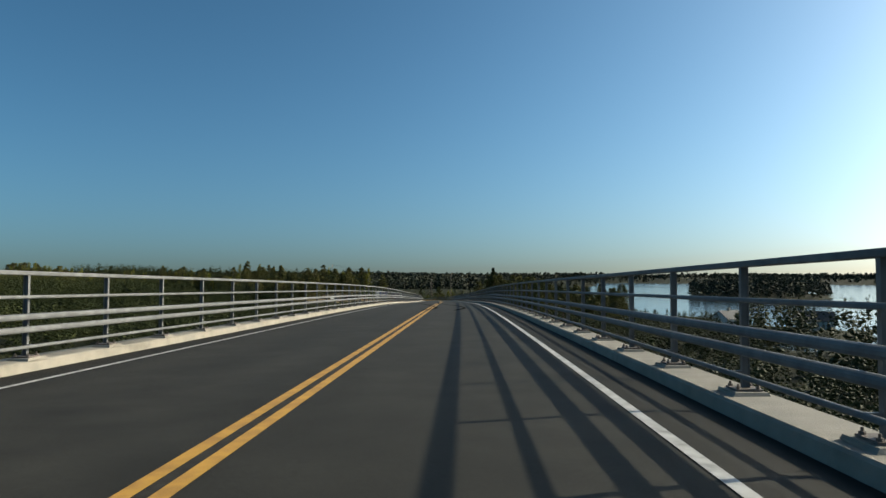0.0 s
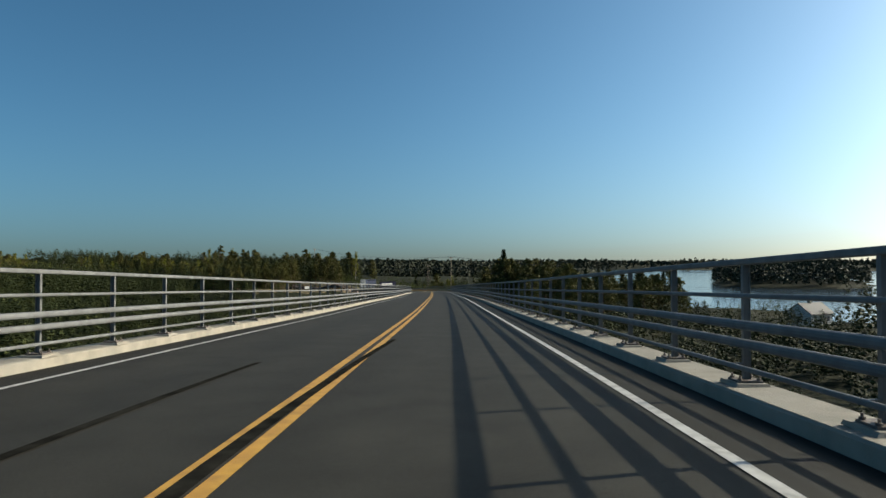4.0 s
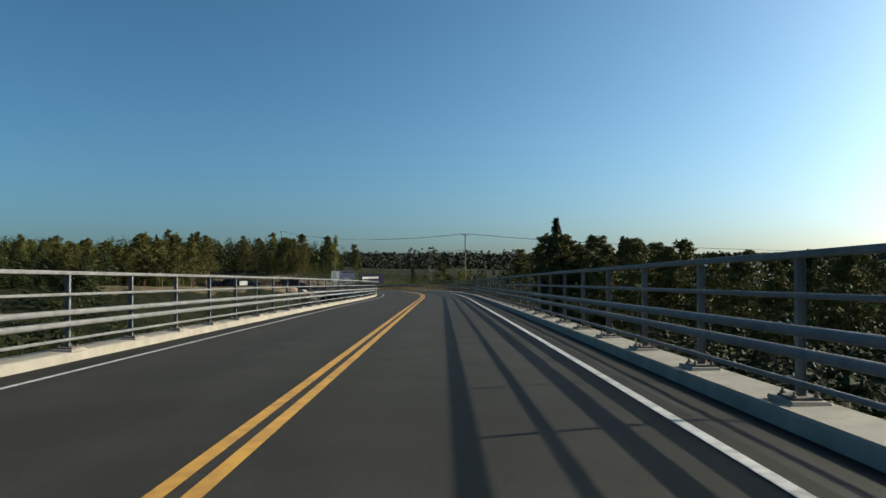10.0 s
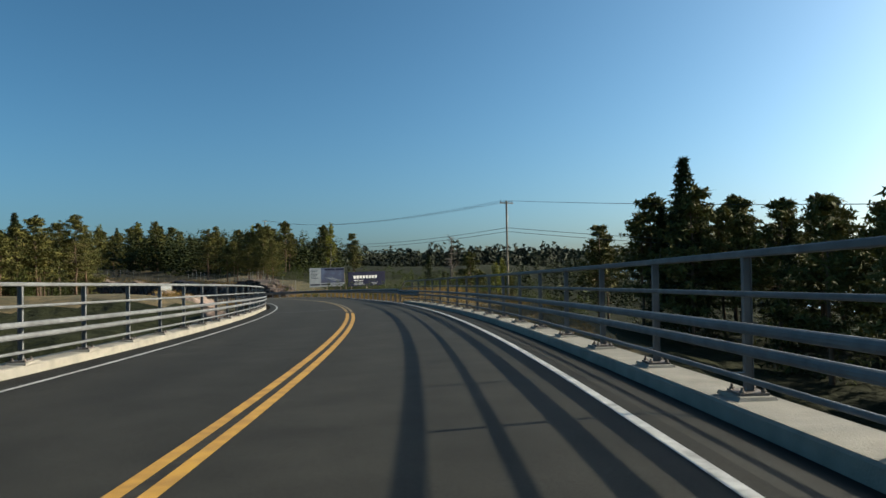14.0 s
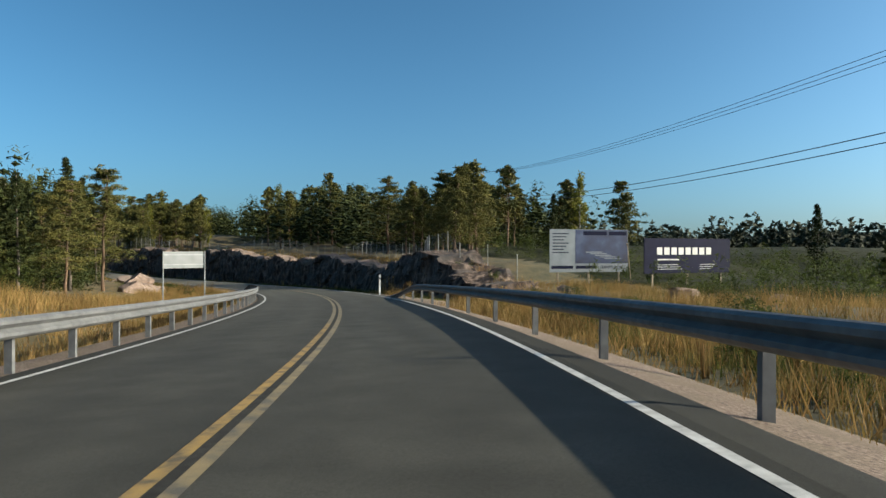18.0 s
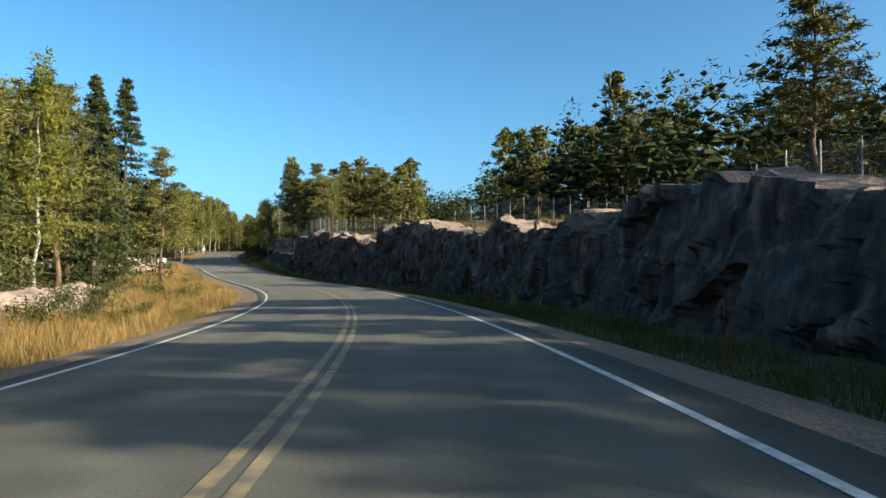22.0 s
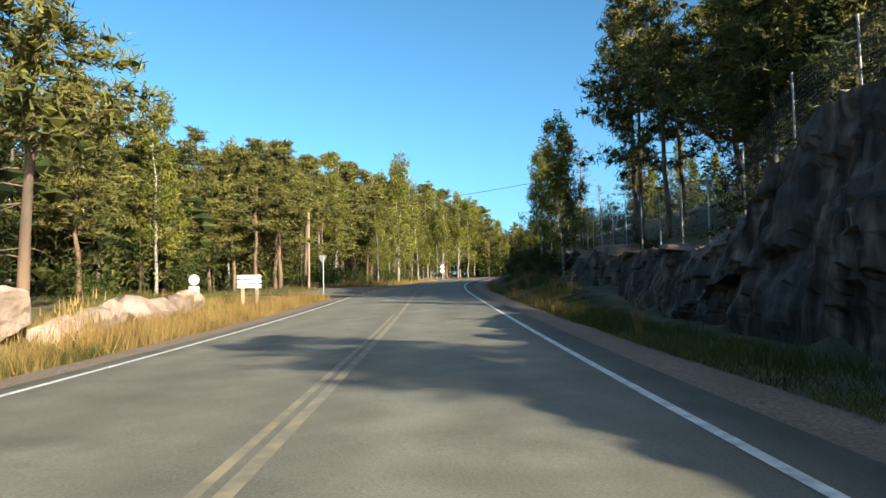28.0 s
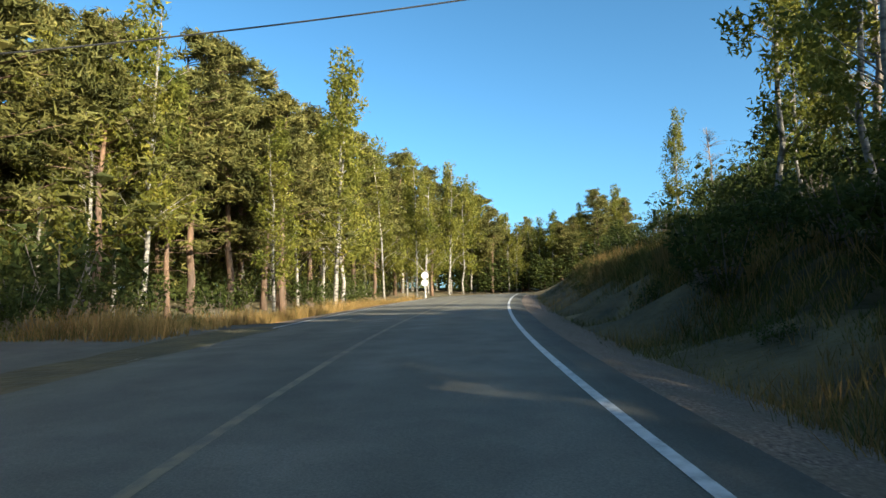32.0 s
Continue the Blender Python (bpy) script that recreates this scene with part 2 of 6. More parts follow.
ASPHALT = asphalt_mat("asphalt", (0.0244, 0.0231, 0.0185), (0.0395, 0.0374, 0.0302), (0.0252, 0.0239, 0.0193), 0.55, 0.9)
WHITE = ramp_mat("white_road_paint", [(0.3, (0.27, 0.26, 0.24)), (0.45, (0.42, 0.41, 0.385)), (0.65, (0.55, 0.54, 0.51))], 7, 0.6, bump=0.2, bump_scale=120)
YELLOW = ramp_mat("yellow_road_paint", [(0.35, (0.357, 0.187, 0.034)), (0.62, (0.527, 0.289, 0.0425))], 5, 0.65, bump=0.2, bump_scale=120)
YELLOW_WORN = ramp_mat("worn_yellow_paint", [(0.36, (0.088, 0.075, 0.054)), (0.5, (0.175, 0.135, 0.070)), (0.7, (0.25, 0.185, 0.085))], 4, 0.7, bump=0.2, bump_scale=120)
FADED = ramp_mat("faded_yellow_paint", [(0.4, (0.14, 0.126, 0.10)), (0.6, (0.225, 0.19, 0.12))], 4, 0.7, bump=0.2, bump_scale=120, spec=0.2)
STEEL = ramp_mat("galvanised_steel", [(0.3, (0.1, 0.102, 0.102)), (0.7, (0.168, 0.17, 0.168))], 6, 0.6, 0.1, bump=0.08, bump_scale=60, second=(1.2, 0.4, (0.08, 0.08, 0.08)), spec=0.3)
SIDE_ASPHALT = ramp_mat("side_road_asphalt", [(0.3, (0.084, 0.0798, 0.0672)), (0.7, (0.134, 0.126, 0.105))], 1.6, 0.78, detail=12, bump=0.5, bump_scale=150, second=(0.3, 0.5, (0.0924, 0.084, 0.0739)), bump_dist=0.006, spec=0.15)
SEAM = ramp_mat("dark_seam", [(0.3, (0.022, 0.020, 0.016)), (0.7, (0.042, 0.039, 0.032))], 9, 0.8, bump=0.4, bump_scale=120, bump_dist=0.004, spec=0.15)
YELLOW_FADE = ramp_mat("fading_yellow_paint", [(0.34, (0.09, 0.066, 0.034)), (0.46, (0.22, 0.145, 0.048)), (0.66, (0.35, 0.215, 0.055))], 5, 0.7, bump=0.2, bump_scale=120)
RUSTY = ramp_mat("weathered_steel", [(0.3, (0.07, 0.055, 0.045)), (0.7, (0.17, 0.14, 0.12))], 14, 0.7, 0.2, bump=0.2, bump_scale=60)
CONCRETE = ramp_mat("pale_concrete", [(0.3, (0.172, 0.156, 0.123)), (0.7, (0.279, 0.25, 0.197))], 3, 0.85, bump=0.3, bump_scale=50, second=(0.8, 0.5, (0.23, 0.213, 0.18)))
GRAVEL = ramp_mat("gravel", [(0.3, (0.070, 0.050, 0.037)), (0.5, (0.165, 0.122, 0.092)), (0.7, (0.30, 0.235, 0.185))], 26, 0.95, detail=6, bump=0.9, bump_scale=60, second=(1.3, 0.6, (0.143, 0.112, 0.075)), spec=0.2)
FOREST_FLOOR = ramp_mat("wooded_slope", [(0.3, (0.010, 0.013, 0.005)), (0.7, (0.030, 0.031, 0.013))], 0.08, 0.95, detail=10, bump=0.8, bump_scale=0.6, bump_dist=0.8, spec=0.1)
GROUND = ramp_mat("heath_ground", [(0.3, (0.0375, 0.0338, 0.0135)), (0.5, (0.105, 0.075, 0.03)), (0.7, (0.188, 0.128, 0.0525))], 0.9, 0.95, detail=10, bump=0.8, bump_scale=5, second=(0.12, 0.6, (0.0375, 0.0413, 0.015)), bump_dist=0.1)
# dark tone holds the face's shade; the paler copy below is its sunlit tone
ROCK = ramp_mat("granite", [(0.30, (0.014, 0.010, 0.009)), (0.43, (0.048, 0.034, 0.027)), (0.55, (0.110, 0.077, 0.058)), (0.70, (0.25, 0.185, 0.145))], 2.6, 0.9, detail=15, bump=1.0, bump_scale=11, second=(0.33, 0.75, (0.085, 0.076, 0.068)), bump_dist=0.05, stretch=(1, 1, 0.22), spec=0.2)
ROCK_SUNLIT = ramp_mat("sunlit_granite", [(0.28, (0.0765, 0.0523, 0.0385)), (0.46, (0.212, 0.149, 0.111)), (0.75, (0.31, 0.225, 0.17))], 1.3, 0.9, detail=14, bump=1.0, bump_scale=6, second=(0.6, 0.7, (0.145, 0.119, 0.102)), bump_dist=0.12, spec=0.2)
ROCK_PALE = ramp_mat("pale_granite", [(0.25, (0.09, 0.0666, 0.054)), (0.5, (0.225, 0.162, 0.126)), (0.75, (0.36, 0.279, 0.225))], 1.1, 0.85, detail=12, bump=0.8, bump_scale=5, second=(0.5, 0.6, (0.18, 0.14, 0.113)), bump_dist=0.08, spec=0.2)
BARK_PINE = ramp_mat("pine_bark", [(0.3, (0.06, 0.042, 0.03)), (0.7, (0.17, 0.10, 0.058))], 2.0, 0.9, bump=0.8, bump_scale=14, stretch=(1, 1, 0.25))
BARK_SPRUCE = ramp_mat("spruce_bark", [(0.3, (0.07, 0.055, 0.045)), (0.7, (0.17, 0.14, 0.115))], 3.0, 0.9, bump=0.8, bump_scale=14, stretch=(1, 1, 0.3))
BARK_BIRCH = ramp_mat("birch_bark", [(0.36, (0.04, 0.036, 0.03)), (0.48, (0.18, 0.162, 0.133)), (0.7, (0.31, 0.28, 0.235))], 3.5, 0.8, bump=0.3, bump_scale=14, stretch=(1, 1, 2.5))
NEEDLE_PINE = leaf_mat("pine_needles", [(0.3, (0.046, 0.0497, 0.0138)), (0.7, (0.124, 0.112, 0.0294))], through=0.05)
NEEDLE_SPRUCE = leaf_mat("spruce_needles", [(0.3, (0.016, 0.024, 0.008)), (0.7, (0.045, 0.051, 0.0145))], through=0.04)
LEAF_BIRCH = leaf_mat("birch_leaves", [(0.3, (0.085, 0.100, 0.018)), (0.7, (0.19, 0.175, 0.030))], through=0.45)
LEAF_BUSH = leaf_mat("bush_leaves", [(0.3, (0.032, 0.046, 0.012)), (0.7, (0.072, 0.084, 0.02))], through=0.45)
GRASS_DRY = leaf_mat("dry_grass", [(0.3, (0.129, 0.081, 0.0276)), (0.7, (0.331, 0.216, 0.0754))], through=0.3)
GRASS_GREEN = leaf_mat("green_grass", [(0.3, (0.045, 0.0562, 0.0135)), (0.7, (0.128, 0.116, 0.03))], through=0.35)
WATER = ramp_mat("lake_water", [(0.3, (0.02, 0.035, 0.05)), (0.7, (0.03, 0.05, 0.065))], 0.02, 0.12, bump=0.25, bump_scale=0.8, bump_dist=0.15)
FAR_WOOD = ramp_mat("far_woods", [(0.3, (0.014, 0.020, 0.009)), (0.7, (0.036, 0.041, 0.016))], 0.05, 0.9, per="island")
SIGN_WHITE = ramp_mat("sign_white", [(0.3, (0.45, 0.45, 0.43)), (0.7, (0.60, 0.60, 0.57))], 2, 0.5)
SIGN_BACK = ramp_mat("grey_aluminium", [(0.3, (0.27, 0.285, 0.285)), (0.7, (0.36, 0.375, 0.375))], 2, 0.5, 0.3)
FENCE_GREY = ramp_mat("fence_grey", [(0.3, (0.20, 0.205, 0.195)), (0.7, (0.31, 0.31, 0.295))], 3, 0.6, 0.2)
NAVY = ramp_mat("navy_board", [(0.3, (0.0027, 0.00405, 0.018)), (0.7, (0.0045, 0.0063, 0.0248))], 2, 0.7, spec=0.1)
WOOD = ramp_mat("grey_timber", [(0.3, (0.14, 0.11, 0.08)), (0.7, (0.32, 0.26, 0.19))], 5, 0.85, stretch=(1, 1, 0.15), bump=0.4, bump_scale=20)
SIGN_GREY = ramp_mat("pale_grey_sheet", [(0.3, (0.18, 0.19, 0.19)), (0.7, (0.23, 0.24, 0.24))], 2, 0.5)
WOOD_PALE = ramp_mat("pale_timber", [(0.3, (0.17, 0.13, 0.085)), (0.7, (0.30, 0.235, 0.155))], 5, 0.8, stretch=(1, 1, 0.15), bump=0.3, bump_scale=20)
CABLE = ramp_mat("cable_black", [(0.3, (0.02, 0.02, 0.02)), (0.7, (0.04, 0.04, 0.04))], 5, 0.6)
TYRE = ramp_mat("tyre_mark", [(0.35, (0.009, 0.009, 0.008)), (0.65, (0.026, 0.025, 0.021))], 5, 1.0, spec=0.0)


# ---- mesh helpers ----
def mesh_of(name, verts, faces, mat, smooth=False):
    me = bpy.data.meshes.new(name)
    me.from_pydata(np.asarray(verts, float).tolist(), [], [tuple(int(i) for i in f) for f in faces])
    for m in mat if isinstance(mat, (list, tuple)) else [mat]:
        me.materials.append(m)
    if smooth:
        me.polygons.foreach_set("use_smooth", [True] * len(me.polygons))
    me.update()
    return me


def part(name, me, parent, label=""):
    ob = new(name, me)
    ob.parent = parent
    return tagged(ob, label) if label else ob


def thing(name, at, label, category, group="", rz=0.0, kind=""):
    ob = new(name)
    ob.empty_display_size = 0.3
    ob.matrix_world = pose(*[float(v) for v in at], 0, 0, math.degrees(rz))
    return tagged(ob, label, category, group, kind)


def box(verts, faces, lo, hi, turn=None):
    """Adds a box to lists of vertices and faces."""
    n = len(verts)
    for z in (lo[2], hi[2]):
        for x, y in ((lo[0], lo[1]), (hi[0], lo[1]), (hi[0], hi[1]), (lo[0], hi[1])):
            v = Vector((x, y, z))
            verts.append(tuple(turn @ v if turn else v))
    faces += [(n, n + 3, n + 2, n + 1), (n + 4, n + 5, n + 6, n + 7)]
    faces += [(n + i, n + (i + 1) % 4, n + 4 + (i + 1) % 4, n + 4 + i) for i in range(4)]


def tube(verts, faces, pts, radii, sides=6):
    """Adds a tube along points."""
    pts = [Vector(p) for p in pts]
    n0 = len(verts)
    for i, p in enumerate(pts):
        d = (pts[min(i + 1, len(pts) - 1)] - pts[max(i - 1, 0)]).normalized()
        a = d.cross(Vector((0.13, 0.27, 0.95)) if abs(d.z) < 0.9 else Vector((1, 0, 0))).normalized()
        b = d.cross(a)
        for k in range(sides):
            w = 2 * math.pi * k / sides
            verts.append(tuple(p + (a * math.cos(w) + b * math.sin(w)) * radii[i]))
    for i in range(len(pts) - 1):
        for k in range(sides):
            a, b = n0 + i * sides + k, n0 + i * sides + (k + 1) % sides
            faces.append((a, b, b + sides, a + sides))
    faces.append(tuple(n0 + k for k in range(sides))[::-1])
    faces.append(tuple(n0 + (len(pts) - 1) * sides + k for k in range(sides)))


def sweep(s_values, profile, closed=True):
    """Vertices and faces of a cross profile [(off, up)] carried along the road."""
    n = len(profile)
    v = np.concatenate([on_road(s, [p[0] for p in profile], [p[1] for p in profile]) for s in s_values])
    f = []
    for i in range(len(s_values) - 1):
        for k in range(n if closed else n - 1):
            a, b = i * n + k, i * n + (k + 1) % n
            f.append((a, b, b + n, a + n))
    if closed:
        f.append(tuple(range(n))[::-1])
        f.append(tuple((len(s_values) - 1) * n + k for k in range(n)))
    return v, f


def leaves(centres, radii, count, size, rng, flat=1.0, thin=0.45):
    """Many small leaf blades round the centres, as arrays of vertices and faces."""
    c = np.repeat(np.asarray(centres, float), count, 0)
    r = np.repeat(np.asarray(radii, float), count)[:, None]
    d = rng.normal(size=c.shape)
    d /= np.linalg.norm(d, axis=1, keepdims=True)
    d[:, 2] *= flat
    p = c + d * r * rng.uniform(0.25, 1.0, (len(c), 1)) ** 0.6
    a = rng.normal(size=c.shape) + d
    a /= np.linalg.norm(a, axis=1, keepdims=True)
    b = np.cross(a, rng.normal(size=c.shape))
    b /= np.linalg.norm(b, axis=1, keepdims=True) + 1e-9
    k = size * rng.uniform(0.6, 1.4, (len(c), 1))
    v = np.stack([p - a * k * 0.7 - b * k * thin, p - a * k * 0.7 + b * k * thin, p + a * k * 1.3], 1).reshape(-1, 3)
    return v, np.arange(len(v)).reshape(-1, 3)


def lumps(centres, radii, rng, flat=0.7):
    """Small eight-sided clumps of dense twigs that close the inside of a crown, as arrays of vertices and faces."""
    c, r = np.asarray(centres, float), np.asarray(radii, float)
    tip = np.array([(1, 0, 0), (-1, 0, 0), (0, 1, 0), (0, -1, 0), (0, 0, 1), (0, 0, -1)], float)
    k = r[:, None, None] * rng.uniform(0.6, 1.25, (len(c), 6, 1)) * [1, 1, flat]
    w = rng.uniform(0, 6.283, len(c))
    turn = np.stack([np.stack([np.cos(w), -np.sin(w), 0 * w], 1), np.stack([np.sin(w), np.cos(w), 0 * w], 1), np.stack([0 * w, 0 * w, 1 + 0 * w], 1)], 1)
    v = c[:, None] + np.einsum("nij,nkj->nki", turn, tip[None] * k)
    f = np.array([(0, 2, 4), (2, 1, 4), (1, 3, 4), (3, 0, 4), (2, 0, 5), (1, 2, 5), (3, 1, 5), (0, 3, 5)])
    return v.reshape(-1, 3), (f[None] + 6 * np.arange(len(c))[:, None, None]).reshape(-1, 3)


def merged(*sheets):
    """Joins sheets of (vertices, faces)."""
    v, f, n = [], [], 0
    for a, b in sheets:
        v.append(a)
        f.append(np.asarray(b) + n)
        n += len(a)
    return np.concatenate(v), np.concatenate(f)


def fbm(x, y, seed=0.0, octaves=4):
    """Smooth value noise on arrays, about -1 to 1."""
    out, amp = np.zeros_like(np.asarray(x, float)), 1.0
    x, y = np.asarray(x, float), np.asarray(y, float)
    for o in range(octaves):
        xi, yi = np.floor(x), np.floor(y)
        u, w = x - xi, y - yi
        u, w = u * u * (3 - 2 * u), w * w * (3 - 2 * w)
        h = [[np.modf(np.sin((xi + i) * 127.1 + (yi + j) * 311.7 + seed * 17.3 + o * 5.1) * 43758.5453)[0] for j in (0, 1)] for i in (0, 1)]
        out += amp * ((h[0][0] * (1 - u) + h[1][0] * u) * (1 - w) + (h[0][1] * (1 - u) + h[1][1] * u) * w)
        x, y, amp = x * 2.03, y * 2.03, amp * 0.5
    return out


def sstep(v, a, b):
    t = np.clip((np.asarray(v, float) - a) / (b - a), 0, 1)
    return t * t * (3 - 2 * t)


# ---- the lie of the land ----
WATER_Z = -17.5
LANE, LANE_L, KERB_R, KERB_L = 3.21, 3.42, 4.02, 4.10
BRIDGE_END_R, BRIDGE_END_L = 269.8, 302.5


def rock_height(s):
    """Height of the cut rock beside the road above its surface."""
    h = np.interp(s, [342, 348, 354, 357, 363, 367.6, 369.2, 371, 374, 380, 385, 389.5, 394, 400, 403, 406.4, 409.7, 412.3, 416, 419, 421.5, 423.5, 429, 432.5, 435.3, 437, 438.6, 441, 447, 457, 464, 468, 471, 474, 477, 482, 495, 500, 508, 516, 530, 548, 562],
                  [0.0, 0.8, 2.4, 3.2, 3.2, 2.9, 1.8, 2.0, 2.5, 2.95, 3.0, 3.6, 4.0, 3.7, 3.5, 3.6, 4.3, 4.1, 3.75, 4.2, 4.5, 5.1, 5.15, 5.35, 5.2, 4.4, 3.7, 4.1, 4.7, 5.2, 5.4, 5.3, 5.0, 4.6, 2.6, 2.3, 2.5, 2.3, 2.4, 2.6, 2.9, 1.9, 0.6])
    return h


def land(x, y):
    """Ground height at flat arrays of places."""
    s, off = nearest(x, y)
    rz = np.interp(s, S_GRID, RZ)
    a = abs(off)
    n1, n2 = fbm(x / 9, y / 9, 1), fbm(x / 60, y / 60, 2)
    # right of the road: verge, ditch, rock shoulder, heath above it
    hr = rock_height(s)
    right = np.where(a < 6.5, -0.45, -0.45 + (hr + 0.30) * sstep(a, 10.6, 12.6))
    open_r = -0.5 + 0.6 * sstep(a, 9, 14) + 0.35 * n1 * sstep(a, 7, 12) - 4.6 * sstep(a, 17, 40)
    w0 = 1 - sstep(s, 338, 351)
    right = right * (1 - w0) + w0 * (open_r * sstep(a, 5.5, 9) - 0.45 * (1 - sstep(a, 5.5, 9)))
    right = right - np.maximum(hr - 0.6, 0) * sstep(a, 12, 17) * (1 - sstep(s, 359, 368)) * sstep(s, 340, 350)
    right = right + sstep(s, 470, 500) * sstep(a, 10, 24) * 4.0 + sstep(s, 342, 360) * (0.4 * n1 * sstep(a, 11, 15) + 2.0 * sstep(a, 14, 60) * sstep(s, 370, 400) - 4.0 * sstep(a, 40, 75) * (1 - sstep(s, 385, 420)))
    # left of the road: verge, shallow ditch, heath and woods
    left = -0.45 - 0.3 * sstep(a, 5.5, 7.5) + 0.9 * sstep(a, 8, 16) + 0.3 * n1 * sstep(a, 7, 12) + 1.2 * sstep(a, 20, 70)
    left = left + (1.25 * sstep(s, 424, 434) * (1 - sstep(s, 456, 472)) + 0.55 * sstep(s, 384, 392) * (1 - sstep(s, 408, 418))) * sstep(a, 6.2, 10.0)
    wj = sstep(s, 497, 502) * (1 - sstep(s, 521, 526)) * (1 - sstep(a, 30, 45))
    left = left * (1 - wj) + (-0.10 - 0.012 * np.maximum(a - 4, 0)) * wj
    bank = -0.45 + 1.1 * sstep(a, 5.6, 9.0) + 0.2 * n1 * sstep(a, 7, 9)
    wb = sstep(s, 484, 491) * (1 - sstep(a, 9.0, 10.5))
    right = right * (1 - wb) + bank * wb
    steep = -0.45 + 2.7 * sstep(a, 5.4, 8.8) + 1.9 * sstep(a, 8.8, 14) + 0.25 * n1 * sstep(a, 7, 9) + 2.5 * sstep(a, 14, 26)
    ws = sstep(s, 507, 518)
    right = right * (1 - ws) + steep * ws
    left = left + 0.9 * sstep(s, 292, 300) * (1 - sstep(s, 330, 344)) * sstep(a, 6.5, 10)
    near = rz + np.where(off > 0, right, left)
    low = -15.2 + 2.4 * n2 + 0.5 * n1 + 3.0 * sstep(x, -40, -140) - 6.0 * sstep(y, 130, 40) * sstep(x, 10, -60)
    low = low - 9.0 * np.exp(-((x - 190) / 95) ** 2 - ((y - 330) / 130) ** 2) - 9.0 * np.exp(-((x - 330) / 120) ** 2 - ((y - 620) / 200) ** 2)
    far = -14 + 7.0 * fbm(x / 260, y / 260, 5) + 9.0 * sstep(y, 900, 1700) * (0.6 + 0.5 * fbm(x / 500, y / 500, 7)) - 6.0 * sstep(x, 120, 400) * sstep(y, 1300, 700)
    far = far + 6.5 * np.exp(-((x - 2) / 85) ** 2 - ((y - 560) / 75) ** 2)
    d = np.hypot(x, y - 300)
    wide = low * (1 - sstep(d, 260, 420)) + far * sstep(d, 260, 420)
    plateau = np.where(off > 0, np.interp(s, [345, 378], [-15.0, -8.5]), -11.0) + 2.0 * n2
    up = sstep(s, 262, 330)
    wide = wide * (1 - up * (1 - sstep(a, 110, 240))) + plateau * up * (1 - sstep(a, 110, 240))
    on = sstep(s + 0.25 * n1 * 8, 262, 300) * (1 - sstep(a, 45, 95))
    z = wide * (1 - on) + near * on
    # the lake: open water beyond the bridge's right side and outside the bend, with a wooded island
    ang, dd = np.degrees(np.arctan2(x, y - 30)), np.hypot(x, y - 30)
    w1 = sstep(ang, 8, 13) * (1 - sstep(ang, 52, 62)) * sstep(dd, 280, 330) * (1 - sstep(dd, 1500, 1750))
    w1 = w1 * (1 - np.exp(-((ang - 24.5) / 5.0) ** 4 - ((dd - 640) / 120) ** 4))
    ang, dd = np.degrees(np.arctan2(x + 20, y - 250)), np.hypot(x + 20, y - 250)
    w2 = sstep(ang, 9, 14) * (1 - sstep(ang, 46, 56)) * sstep(dd, 150, 200) * (1 - sstep(dd, 800, 1000))
    w3 = 0.75 * sstep(s, 298, 308) * (1 - sstep(s, 346, 360)) * np.where(off > 0, sstep(a, 150, 190), 0)
    w = np.maximum(np.maximum(w1, w2), w3)
    isl = np.exp(-((np.degrees(np.arctan2(x, y - 30)) - 24.5) / 5.0) ** 4 - ((np.hypot(x, y - 30) - 640) / 110) ** 4)
    return np.maximum(z * (1 - w) - 21.0 * w, np.where(isl > 0.2, -18.5 + 4.5 * isl, -99.0))


def axis(fine_lo, fine_hi, step, lo, hi):
    v = list(np.arange(fine_lo, fine_hi + 0.1, step))
    d = step
    while v[-1] < hi:
        d *= 1.16
        v.append(v[-1] + d)
    d = step
    while v[0] > lo:
        d *= 1.16
        v.insert(0, v[0] - d)
    return np.array(v)


GX, GY = axis(-235, 90, 2.2, -4200, 4200), axis(215, 470, 2.2, -1500, 4600)
gx, gy = np.meshgrid(GX, GY, indexing="ij")
gz = land(gx.ravel(), gy.ravel())
gi = np.arange(gx.size).reshape(gx.shape)
gf = np.stack([gi[:-1, :-1], gi[1:, :-1], gi[1:, 1:], gi[:-1, 1:]], -1).reshape(-1, 4)
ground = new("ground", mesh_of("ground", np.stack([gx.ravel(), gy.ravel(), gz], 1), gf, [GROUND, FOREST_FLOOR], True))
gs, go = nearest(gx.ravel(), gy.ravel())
# slopes coloured near black, for the woods' gloom as well as their soil
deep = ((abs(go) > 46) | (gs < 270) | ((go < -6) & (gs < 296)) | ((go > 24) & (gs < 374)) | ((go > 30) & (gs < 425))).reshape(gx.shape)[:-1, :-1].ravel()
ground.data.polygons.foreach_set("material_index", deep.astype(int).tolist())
tagged(ground, "dry heath and forest floor sloping to the lake", "ground", kind="structure")
wv, wf = [], []
for i, x in enumerate(np.linspace(-4300, 4300, 9)):
    for y in np.linspace(-1600, 4700, 9):
        wv.append((x, y, WATER_Z))
for i in range(8):
    wf += [(i * 9 + j, (i + 1) * 9 + j, (i + 1) * 9 + j + 1, i * 9 + j + 1) for j in range(8)]
tagged(new("water", mesh_of("water", wv, wf, WATER)), "calm blue lake water between wooded shores", "lake", kind="structure")


